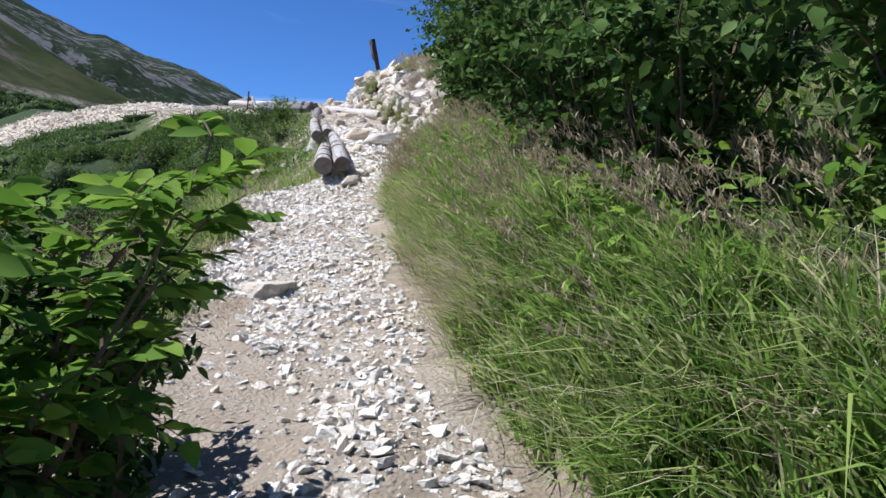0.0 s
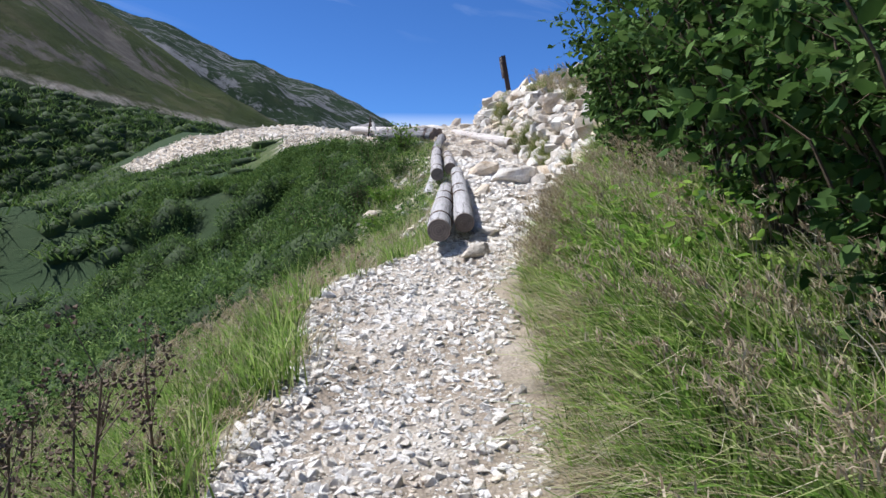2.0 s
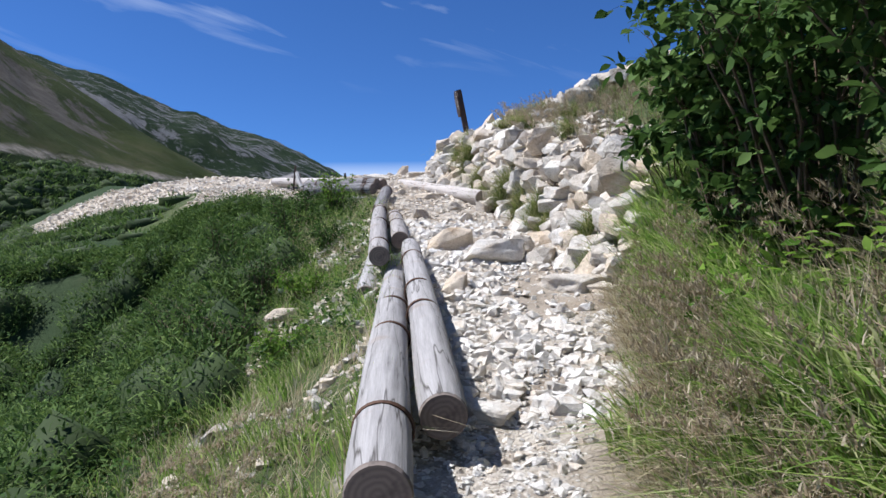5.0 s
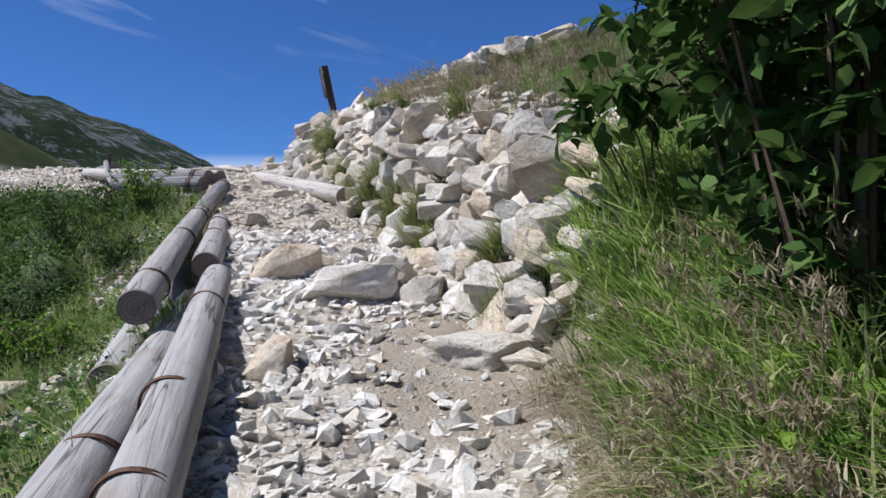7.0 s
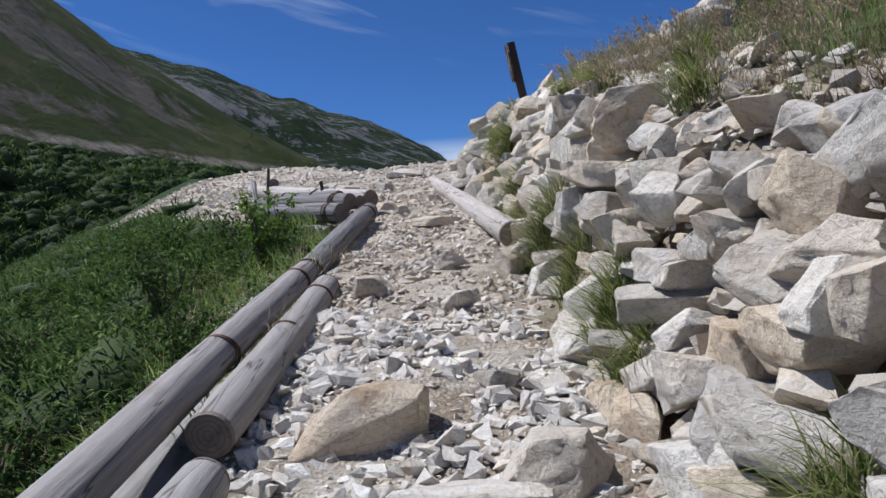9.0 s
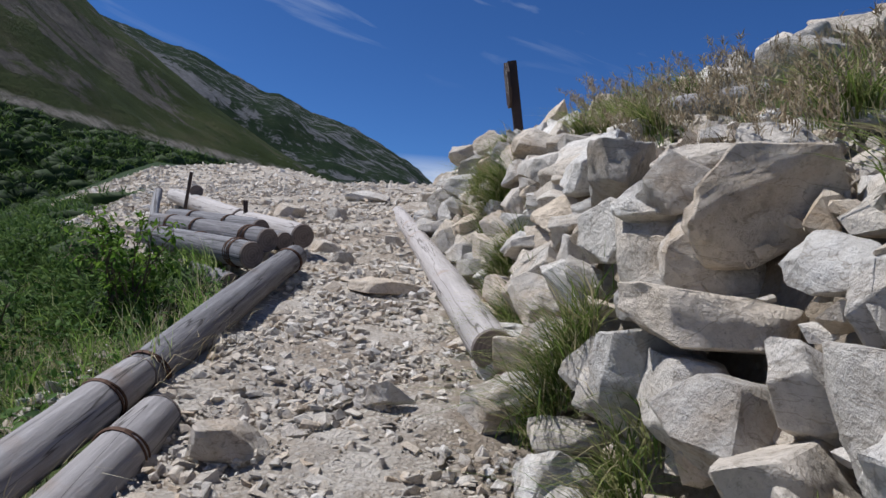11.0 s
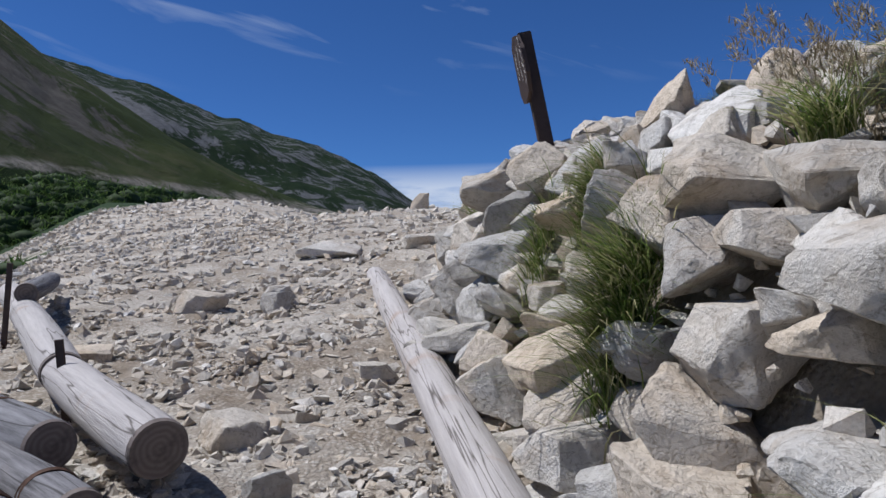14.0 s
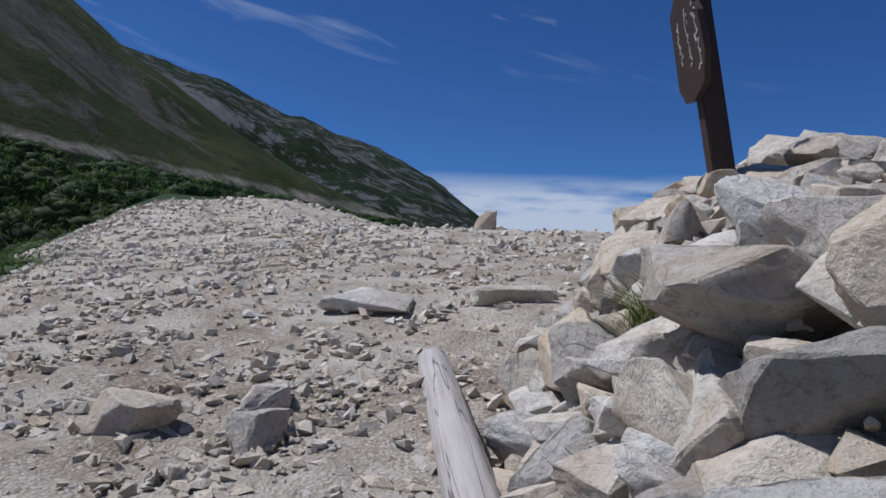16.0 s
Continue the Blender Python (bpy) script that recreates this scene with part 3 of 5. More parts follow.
PEBBLES = [arrays_of(rock_bmesh(rng, 11, rng.uniform(0.45, 0.85), 0.55)) for _ in range(24)]


def gravel(name, count, x0, x1, y0, y1, small, large, inside, label, mat=None):
    x, y = rng.uniform(x0, x1, count), rng.uniform(y0, y1, count)
    keep = inside(x, y)
    x, y = x[keep], y[keep]
    s = small * (large / small) ** (rng.uniform(0, 1, len(x)) ** 2.3)
    z = bank_face(x, y) + s * 0.05
    scatter(name, PEBBLES, np.stack([x, y, z], 1), turns_about(len(x), 0.25, rng), s[:, None] * np.stack([np.ones(len(x)), rng.uniform(0.6, 1, len(x)), rng.uniform(0.75, 1.35, len(x))], 1), mat or MAT_GRAVEL, label, "gravel")


def on_path(margin_left, margin_right):
    return lambda x, y: (x > along(LEFT, y) + margin_left + 0.12 * np.sin(5 * y)) & (x < along(RIGHT, y) - margin_right + 0.1 * np.sin(4 * y))


def lower_path(x, y):
    bare = (x < 0.0 + 0.25 * np.sin(2.2 * y)) & (y < 2.5) & (rng.uniform(0, 1, len(x)) < 0.85)
    return on_path(-0.02, 0.22)(x, y) & ~bare


gravel("path_gravel", 38000, -1, 1.4, -1.5, 8, 0.013, 0.085, lower_path, "loose white limestone gravel on the lower path")
def upper_path(x, y):
    bare = (((x - 1.1) / 0.5) ** 2 + ((y - 10.8) / 1.1) ** 2 < 1) & (rng.uniform(0, 1, len(x)) < 0.8)
    return on_path(0.05, 0.1)(x, y) & ~bare


gravel("edge_heap", 2600, -1.2, 0.2, 2.6, 6.9, 0.03, 0.11, lambda x, y: np.abs(x - along(LEFT, y) - 0.08 - 0.06 * np.sin(3 * y)) < 0.17, "white stones heaped along the outer edge of the path")
gravel("path_rubble", 21000, -1.6, 1.5, 8, 14.2, 0.017, 0.17, upper_path, "grey-white broken stones on the steep path")
gravel("upper_path_rubble", 20000, -1.6, 1.5, 13.8, 18.5, 0.012, 0.11, upper_path, "small pale broken stones trodden into the upper path", MAT_RUBBLE)
gravel("pass_rubble", 6500, -5, 0.4, 17.5, 22.5, 0.028, 0.14, on_path(0.0, -0.1), "chunky pale broken stones at the top of the path", MAT_RUBBLE)
gravel("field_rubble", 28000, -12.5, 1.5, 17.0, 30, 0.015, 0.17, on_path(0.0, -0.1), "grey-beige rubble spread over the open pass", MAT_RUBBLE)
gravel("bank_rubble", 7000, -0.5, 3.2, 10.1, 24, 0.05, 0.24, lambda x, y: (x > along(RIGHT, y) - 0.08) & (x < along(RIGHT, y) + 1.3 + 0.6 * smooth(18, 19, y)), "small broken stones between the boulders of the bank", MAT_RUBBLE)
gravel("slope_rubble", 7500, -3, 0, 4.6, 16, 0.03, 0.16, lambda x, y: (x < along(LEFT, y) - 0.12) & (x > along(LEFT, y) - 1.5) & (np.sin(2.3 * y) + np.sin(5.1 * x + y) > -0.2), "pale stones in the grass below the log edging", MAT_RUBBLE)
gravel("far_rubble", 7000, -20, 8, 28, 45, 0.06, 0.3, on_path(0.0, 0.0), "pale rubble on the far side of the pass", MAT_RUBBLE)
gravel("distant_rubble", 7000, -38, 2, 40, 80, 0.10, 0.5, on_path(0.0, 0.0), "pale boulders on the distant slope of rubble", MAT_RUBBLE)

WALL_SHAPES = [mesh_of(broken_rock(rng, 14, 3, 0.036, k), "stone", MAT_WALLSTONE) for k in range(30)]


def build_stone_bank():
    bank = tagged(new("stone_bank"), "dry-piled bank of angular grey-white boulders beside the path", "stone wall")
    big = BANK_BIG + BANK_BIG_FOOT + BANK_BIG_LOWER
    for k, (x, y, w, h) in enumerate(big):
        f = 0.64 if 13.9 < y < 15.3 else 0.68
        single_rock("stone", x, y, w * f, h * f, 47 * k % 180, "", 200 + k, 0.3, 0.95, MAT_WALLSTONE, bank, 0.55)
    r = np.random.default_rng(21)
    y = 10.55
    while y < 24.2:
        k = 0.0
        while k < (1.3 if y < 18.4 else 1.9):
            yy, kk = y + r.uniform(-0.1, 0.1), k + r.uniform(-0.05, 0.05)
            k += 0.19
            x = float(along(RIGHT, yy)) + (kk * 0.5 - 0.02 if kk < 1.0 else 0.48 + (kk - 1.0) * 1.4)
            if any(abs(x - bx) < 0.24 * bw and abs(yy - by) < 0.24 * bw for bx, by, bw, _ in big) or (kk > 1.15 and r.uniform() < (0.4 if yy < 18.4 else 0.12)):
                continue
            if any(math.hypot(x - gx, yy - gy) < 0.08 + 0.2 * gt for gx, gy, gt, _ in TUSSOCKS):
                continue
            size = (0.18 + 0.23 * r.uniform() ** 1.5) * (1.0 if yy > 11 else 0.75)
            ob = new("stone", WALL_SHAPES[int(r.integers(len(WALL_SHAPES)))])
            ob.parent = bank
            ob.matrix_local = Matrix.Translation((x, yy, float(bank_face(x, yy)) + 0.02)) @ Euler(tuple(r.normal(0, 0.3, 2)) + (r.uniform(0, 6.28),)).to_matrix().to_4x4() @ Matrix.Diagonal((size * 1.25, size, size * r.uniform(0.55, 1.0), 1))
        y += 0.215


# ---- logs ----
def log_thing(a, b, radius, label, ties=(), taper=0.92, rad2=None, seed=0):
    """A round log lying from a to b (centres of its ends), with wire ties at the given shares of its length."""
    wood = MAT_LOG_OLD if "bundle" in label or "dark" in label else MAT_LOG_PALE if "pale" in label else MAT_LOG
    a, b = Vector(a), Vector(b)
    length = (b - a).length
    base = tagged(new("log"), label, "log", group="")
    base.matrix_world = Matrix.Translation(a) @ (b - a).to_track_quat("Z", "Y").to_matrix().to_4x4()
    r2 = rad2 or radius * taper
    bm = bmesh.new()
    seg, rings = 28, max(8, int(length / 0.22))
    loops = []
    for j in range(rings + 1):
        t = j / rings
        inset = 0.93 if j in (0, rings) else 1.0
        zz = t * length
        loop = []
        for i in range(seg):
            ang = 2 * math.pi * i / seg
            rr = (radius + (r2 - radius) * t) * inset
            rr *= 1 + 0.05 * noise.noise(Vector((math.cos(ang) * 1.4, math.sin(ang) * 1.4, t * length * 1.1 + seed * 7.3))) + 0.03 * noise.noise(Vector((math.cos(ang) * 4, math.sin(ang) * 4, t * length * 0.4 + seed)))
            bow = 0.012 * math.sin(t * math.pi) * (1 if seed % 2 else -1)
            loop.append(bm.verts.new((math.cos(ang) * rr + bow, math.sin(ang) * rr, zz)))
        loops.append(loop)
    for p, q in zip(loops, loops[1:]):
        for i in range(seg):
            f = bm.faces.new((p[i], p[(i + 1) % seg], q[(i + 1) % seg], q[i]))
            f.smooth = True
    part("trunk", bm, wood, base)
    for loop_at, r, sign in ((0.0, radius, -1), (length, r2, 1)):
        bm = bmesh.new()
        bmesh.ops.create_cone(bm, cap_ends=True, segments=24, radius1=r * 0.95, radius2=r * 0.90, depth=0.02)
        bmesh.ops.transform(bm, matrix=Matrix.Translation((0, 0, loop_at + sign * 0.004)) @ (Matrix.Rotation(math.pi, 4, "X") if sign < 0 else Matrix()), verts=bm.verts)
        part("sawn_end", bm, MAT_LOG_END, base, "dark weathered sawn log end")
    for t in ties:
        bm = bmesh.new()
        rr = (radius + (r2 - radius) * t) * 1.03
        for turn in range(2):
            zz = t * length + turn * 0.018
            ring = []
            for i in range(24):
                ang = 2 * math.pi * i / 24
                c = Vector((math.cos(ang) * rr, math.sin(ang) * rr, zz + 0.01 * math.sin(ang * 2 + turn)))
                ring.append([bm.verts.new(c + Vector((math.cos(ang) * 0.006 * math.cos(w), math.sin(ang) * 0.006 * math.cos(w), 0.006 * math.sin(w)))) for w in (0.3, 1.87, 3.44, 5.0)])
            for i in range(24):
                p, q = ring[i], ring[(i + 1) % 24]
                for k in range(4):
                    bm.faces.new((p[k], p[(k + 1) % 4], q[(k + 1) % 4], q[k]))
        part("wire_tie", bm, MAT_WIRE, base, "rusty binding wire")
    return base


GREY = "weathered grey round log bound with rusty wire"
log_thing((-0.11, 6.85, 1.72), (-0.40, 11.9, 2.34), 0.115, GREY + ", edging the path", (0.1, 0.38, 0.55), seed=1)
log_thing((0.09, 7.6, 1.78), (-0.27, 12.3, 2.58), 0.11, GREY + ", beside the path", (0.35, 0.5, 0.8), seed=2)
log_thing((-0.50, 11.1, 2.47), (-0.86, 15.08, 3.20), 0.105, "long weathered rail log on top of the log edging", (0.12, 0.55, 0.92), seed=3)
log_thing((-0.87, 15.1, 3.17), (-0.94, 17.45, 3.75), 0.11, "pale weathered rail log running up to the log bundle", (0.03, 0.92), seed=17)
log_thing((-0.40, 12.6, 2.66), (-0.62, 14.85, 3.09), 0.11, GREY + ", under the rail log", (0.5, 0.85), seed=4)
log_thing((-0.62, 11.0, 2.1), (-0.75, 15.0, 2.95), 0.11, GREY + ", lowest of the stack", (0.2, 0.6), seed=5)
log_thing((0.74, 15.5, 3.40), (-0.98, 22.35, 4.44), 0.115, "pale barkless log lying along the foot of the stones", (), seed=6)


# the cross logs that close off the old track
CROSS = "pale peeled log laid across the old track, pinned by stakes"
BUNDLE = "grey log in a wire-bound bundle under the cross log"
log_thing((-1.06, 17.98, 3.92), (-2.02, 18.9, 4.05), 0.118, CROSS, (), seed=7)
log_thing((-2.04, 18.92, 4.06), (-4.0, 21.2, 4.40), 0.112, CROSS, (), seed=8)
log_thing((-1.16, 17.08, 3.74), (-2.6, 18.1, 3.84), 0.11, BUNDLE, (0.08, 0.11, 0.42, 0.8), seed=9)
log_thing((-1.11, 17.26, 3.86), (-2.65, 18.36, 3.96), 0.10, BUNDLE, (0.1, 0.13, 0.55, 0.8), seed=10)
log_thing((-1.06, 17.5, 3.86), (-2.2, 18.35, 3.92), 0.085, BUNDLE, (0.15, 0.7), seed=11)
log_thing((-1.43, 17.92, 3.95), (-2.7, 18.75, 4.03), 0.10, BUNDLE, (0.3, 0.7), seed=12)
log_thing((-1.3, 17.05, 3.52), (-1.95, 17.5, 3.60), 0.08, "short grey log at the bottom of the bundle", (), seed=13)
log_thing((-3.25, 20.35, 4.42), (-3.9, 21.6, 4.5), 0.085, "short dark log end behind the cross log", (), seed=14)
log_thing((-2.75, 18.5, 3.9), (-2.95, 18.9, 4.3), 0.045, "thin broken stake leaning out of the rubble", (), seed=15)
log_thing((1.72, 16.85, 4.90), (4.3, 17.5, 5.62), 0.115, "grey weathered log lying on the upper grass bank", (), seed=16)
log_thing((-0.35, 22.0, 4.55), (0.2, 23.0, 4.75), 0.10, "dark half-buried log among the stones", (), seed=18)


def stake(x, y, z, tall, lean):
    bm = bmesh.new()
    bmesh.ops.create_cube(bm, size=1)
    bmesh.ops.transform(bm, matrix=Matrix.Translation((x, y, z + tall / 2 - 0.25)) @ Matrix.Rotation(lean, 4, "Y") @ Matrix.Diagonal((0.045, 0.012, tall + 0.2, 1)), verts=bm.verts)
    bmesh.ops.bevel(bm, geom=bm.edges[:], offset=0.003, segments=1, affect="EDGES")
    tagged(new("iron_stake", mesh_of(bm, "iron_stake", MAT_IRON)), "rusted flat iron stake holding the cross log", "stake", "stakes of the cross log")


stake(-1.88, 18.7, 3.9, 0.5, -0.08)
stake(-3.3, 20.2, 4.2, 0.6, 0.1)


# ---- the sign post ----
def sign_post():
    base = tagged(new("sign_post"), "leaning dark brown wooden signpost with faded white lettering", "signpost")
    base.matrix_world = Matrix.Translation((0.88, 22.5, 5.22)) @ Euler((radians(2), radians(-10), 0)).to_matrix().to_4x4() @ Matrix.Rotation(radians(5), 4, "Z")
    bm = bmesh.new()
    bmesh.ops.create_cube(bm, size=1)
    bmesh.ops.transform(bm, matrix=Matrix.Translation((0, 0, 0.84)) @ Matrix.Diagonal((0.14, 0.12, 1.68, 1)), verts=bm.verts)
    bmesh.ops.bevel(bm, geom=bm.edges[:], offset=0.008, segments=2, affect="EDGES")
    part("post", bm, MAT_POST, base)
    bm = bmesh.new()
    # arrow-ended board on the side of the post
    outline = [(1.6 * a, 0.345 + 0.87 * b) for a, b in ((-0.02, 0.72), (-0.16, 0.80), (-0.21, 1.0), (-0.19, 1.28), (-0.11, 1.47), (0.03, 1.53), (0.12, 1.42), (0.13, 0.86), (0.07, 0.74))]
    lo = [bm.verts.new((-0.078, a, b)) for a, b in outline]
    hi = [bm.verts.new((-0.116, a, b)) for a, b in outline]
    bm.faces.new(lo)
    bm.faces.new(hi[::-1])
    for k in range(len(lo)):
        bm.faces.new((lo[k], hi[k], hi[(k + 1) % len(lo)], lo[(k + 1) % len(lo)]))
    bmesh.ops.recalc_face_normals(bm, faces=bm.faces)
    board = part("board", bm, MAT_POST, base, "dark board with worn lettering")
    r = random.Random(5)
    for line, x0 in enumerate((-0.24, -0.1, 0.06)):
        z = 1.14 + 0.05 * line
        while z < 1.58 - 0.04 * line:
            tall = r.uniform(0.012, 0.06)
            bm = bmesh.new()
            bmesh.ops.create_cube(bm, size=1)
            bmesh.ops.transform(bm, matrix=Matrix.Translation((-0.118, x0 + r.uniform(-0.025, 0.025), z)) @ Matrix.Rotation(r.uniform(-1.2, 1.2), 4, "X") @ Matrix.Diagonal((0.005, r.uniform(0.008, 0.016), tall, 1)), verts=bm.verts)
            part("letter_stroke", bm, MAT_PAINT, board, "flaked white paint stroke")
            z += r.uniform(0.012, 0.04)


sign_post()


# ---- single rocks ----
def single_rock(name, x, y, w, h, spin, label, seed, sink=0.3, flat=None, mat=None, parent=None, box=0.5):
    r = np.random.default_rng(seed)
    bm = broken_rock(r, 15, 4, 0.034, seed)
    z = float(bank_face(x, y)) + h * (0.5 - sink)
    ob = new(name, mesh_of(bm, name, mat or MAT_ROCK))
    ob.matrix_world = Matrix.Translation((x, y, z)) @ Matrix.Rotation(radians(spin), 4, "Z") @ Matrix.Rotation(r.normal(0, 0.12), 4, "X") @ Matrix.Diagonal((w * 1.28, w * 1.05 * (flat or 0.8), h * 1.28, 1))
    if parent:
        ob.parent = parent
        return ob
    return tagged(ob, label, "rock")


ROCK = "angular pale limestone rock lying on the path"
PATH_ROCKS = [(0.2, 12.85, 0.62, 0.27, 80), (0.47, 12.3, 0.74, 0.2, 5), (0.96, 12.5, 0.38, 0.22, 60), (1.12, 12.0, 0.38, 0.22, 35), (1.38, 10.88, 0.6, 0.16, 28), (0.2, 10.8, 0.24, 0.2, 70),
              (0.35, 15.15, 0.27, 0.22, 30), (-0.95, 18.6, 0.34, 0.2, 20), (-0.7, 18.1, 0.16, 0.15, 50), (-0.15, 17.15, 0.4, 0.12, 15), (-2.28, 21.15, 0.33, 0.21, 10), (-1.73, 21.5, 0.28, 0.17, 60),
              (-1.74, 23.6, 0.55, 0.2, 0), (-0.57, 24.0, 0.5, 0.2, 20), (-0.83, 20.95, 0.22, 0.17, 80), (-1.54, 21.05, 0.26, 0.17, 40), (-0.15, 2.66, 0.25, 0.17, 25), (-0.56, 2.7, 0.1, 0.08, 0)]
for k, (x, y, w, h, spin) in enumerate(PATH_ROCKS):
    single_rock("rock", x, y, w, h, spin, ROCK, 100 + k)
MORE_ROCKS = [(0.36, 8.05, 0.2, 0.14, 0), (0.21, 6.8, 0.26, 0.12, 60), (0.7, 13.3, 0.22, 0.14, 20), (0.45, 14.3, 0.3, 0.12, 70), (-0.2, 14.6, 0.22, 0.14, 40), (-0.55, 1.6, 0.2, 0.14, 30), (-1.36, 9.0, 0.24, 0.16, 10),
              (-1.5, 9.4, 0.2, 0.14, 50), (-1.2, 8.5, 0.26, 0.12, 80), (-1.75, 12.4, 0.3, 0.16, 35), (-1.45, 11.2, 0.22, 0.14, 65), (-0.5, 19.4, 0.2, 0.12, 0), (-2.6, 19.9, 0.35, 0.18, 30), (-1.5, 32.8, 0.4, 0.45, 0)]
for k, (x, y, w, h, spin) in enumerate(MORE_ROCKS):
    single_rock("rock", x, y, w, h, spin, "pale angular limestone rock in gravel and grass", 140 + k)

for k, (x, y, w, h) in enumerate([(2.3, 21.0, 0.5, 0.3), (2.75, 20.6, 0.6, 0.4), (3.2, 20.2, 0.5, 0.36), (3.65, 19.8, 0.7, 0.5), (4.15, 19.3, 0.6, 0.4), (4.7, 18.7, 0.7, 0.5), (2.5, 19.3, 0.4, 0.24), (3.0, 18.2, 0.45, 0.26), (2.6, 16.8, 0.4, 0.26), (3.3, 16.6, 0.5, 0.3)]):
    single_rock("rock", x, y, w, h, 37 * k, "weathered grey rock on the crest of the grass bank", 170 + k)

for k in range(10):
    single_rock("rock", 1.95 + 0.27 * k, 17.25 + 0.08 * k + 0.1 * (k % 3), 0.3 + 0.07 * (k * 7 % 4), 0.24 + 0.05 * (k * 5 % 3), 53 * k, "pale rock piled behind the log on the bank", 240 + k)

# the largest stones of the bank
BANK_BIG = [(0.32, 20.1, 0.74, 0.5), (0.18, 21.15, 0.48, 0.42), (0.03, 20.5, 0.28, 0.38), (0.5, 19.6, 0.4, 0.4), (0.75, 20.5, 0.42, 0.3), (0.7, 21.6, 0.36, 0.2), (0.2, 19.3, 0.36, 0.2),
            (0.15, 19.05, 0.34, 0.38), (1.0, 17.95, 0.6, 0.36), (0.9, 17.8, 0.46, 0.3), (0.85, 17.5, 0.4, 0.3)]
BANK_BIG_FOOT = [(1.72, 11.05, 0.34, 0.26), (2.0, 10.95, 0.44, 0.3), (1.7, 11.4, 0.34, 0.3), (1.95, 11.4, 0.44, 0.3)]
BANK_BIG_LOWER = [(1.45, 16.7, 0.54, 0.26), (1.3, 16.0, 0.72, 0.4), (1.35, 15.4, 0.6, 0.34), (1.25, 15.05, 0.5, 0.5), (0.82, 16.4, 0.34, 0.32), (1.1, 15.6, 0.26, 0.34), (1.05, 15.5, 0.3, 0.24),
                  (1.3, 14.8, 0.46, 0.48), (1.55, 14.3, 0.56, 0.42), (1.42, 14.2, 0.6, 0.32), (1.36, 14.1, 0.44, 0.32), (1.18, 14.45, 0.34, 0.38), (1.75, 14.7, 0.44, 0.32), (1.6, 13.55, 0.46, 0.36),
                  (1.6, 12.45, 0.42, 0.3), (1.75, 11.7, 0.34, 0.26), (1.8, 12.0, 0.4, 0.3), (1.72, 12.75, 0.44, 0.28), (1.85, 12.1, 0.5, 0.28), (1.9, 13.2, 0.4, 0.3)]


# ---- grass and scrub ----
def blades(name, x, y, z, tall, width, lean, mat, label, category, seed, wild=0.35, seg=3):
    """Curved tapering blades of grass; lean: the mean way (x, y) in which they bow, as a share of their height."""
    r = np.random.default_rng(seed)
    n = len(x)
    t = np.linspace(0, 1, seg + 1)
    lx, ly = lean[0] + r.normal(0, wild, n), lean[1] + r.normal(0, wild, n)
    a = r.uniform(0, 2 * np.pi, n)
    wx, wy = np.cos(a) * width, np.sin(a) * width
    bow = np.hypot(lx, ly)
    verts = []
    for k, s in enumerate(t):
        cx, cy = x + lx * tall * s ** 1.8, y + ly * tall * s ** 1.8
        cz = z + tall * (s - 0.42 * np.minimum(bow, 1.5) * s ** 2.4)
        if k == seg:
            verts.append(np.stack([cx, cy, cz], 1))
        else:
            w = 1 - 0.75 * s ** 1.5
            verts.append(np.stack([cx - wx * w, cy - wy * w, cz], 1))
            verts.append(np.stack([cx + wx * w, cy + wy * w, cz], 1))
    m = 2 * seg + 1
    v = np.stack(verts, 1).reshape(-1, 3)
    f = []
    for k in range(seg - 1):
        f += [(2 * k, 2 * k + 1, 2 * k + 3), (2 * k, 2 * k + 3, 2 * k + 2)]
    f.append((2 * seg - 2, 2 * seg - 1, 2 * seg))
    f = (np.array(f)[None] + (np.arange(n) * m)[:, None, None]).reshape(-1, 3)
    me = bpy.data.meshes.new(name)
    me.vertices.add(len(v)); me.vertices.foreach_set("co", v.astype(np.float32).ravel())
    me.loops.add(f.size); me.loops.foreach_set("vertex_index", f.astype(np.int32).ravel())
    me.polygons.add(len(f)); me.polygons.foreach_set("loop_start", np.arange(0, f.size, 3, dtype=np.int32))
    me.polygons.foreach_set("use_smooth", np.ones(len(f), bool))
    me.update(calc_edges=True)
    me.materials.append(mat)
    return tagged(new(name, me), label, category, kind="stuff")


def tufts(n_tufts, per, x, y, radius, seed):
    r = np.random.default_rng(seed)
    k = r.integers(0, len(x), n_tufts)
    cx, cy = np.repeat(x[k], per), np.repeat(y[k], per)
    g = np.repeat(r.uniform(0.55, 1.25, n_tufts), per)
    px, py = cx + r.normal(0, radius, len(cx)), cy + r.normal(0, radius, len(cx))
    return px, py, height(px, py) - 0.01, g * r.uniform(0.6, 1.1, len(px)), r


def area(count, x0, x1, y0, y1, inside, seed):
    r = np.random.default_rng(seed)
    x, y = r.uniform(x0, x1, count), r.uniform(y0, y1, count)
    k = inside(x, y)
    return x[k], y[k]


# right bank: long soft grass that hangs towards the path
bx, by = area(30000, 0.5, 4.0, -2.5, 10.3, lambda x, y: (x > along(RIGHT, y) + 0.02 + 0.12 * np.sin(2.3 * y) * np.sin(5.1 * y)) & ((y < 9.2) | ((y < 9.9) & (x > along(RIGHT, y) + 0.3))), 31)
near_edge = np.exp(-(bx - along(RIGHT, by)) / 1.6)
keep = np.random.default_rng(32).uniform(0, 1, len(bx)) < near_edge
px, py, pz, g, r = tufts(2200, 30, bx[keep], by[keep], 0.05, 33)
g = g * (1 - 0.45 * smooth(7.0, 9.3, py)) * np.where(px < along(RIGHT, py) + 0.25, 0.7, 0.9) * (1 - 0.65 * smooth(0.45, 0.9, px - along(RIGHT, py)))
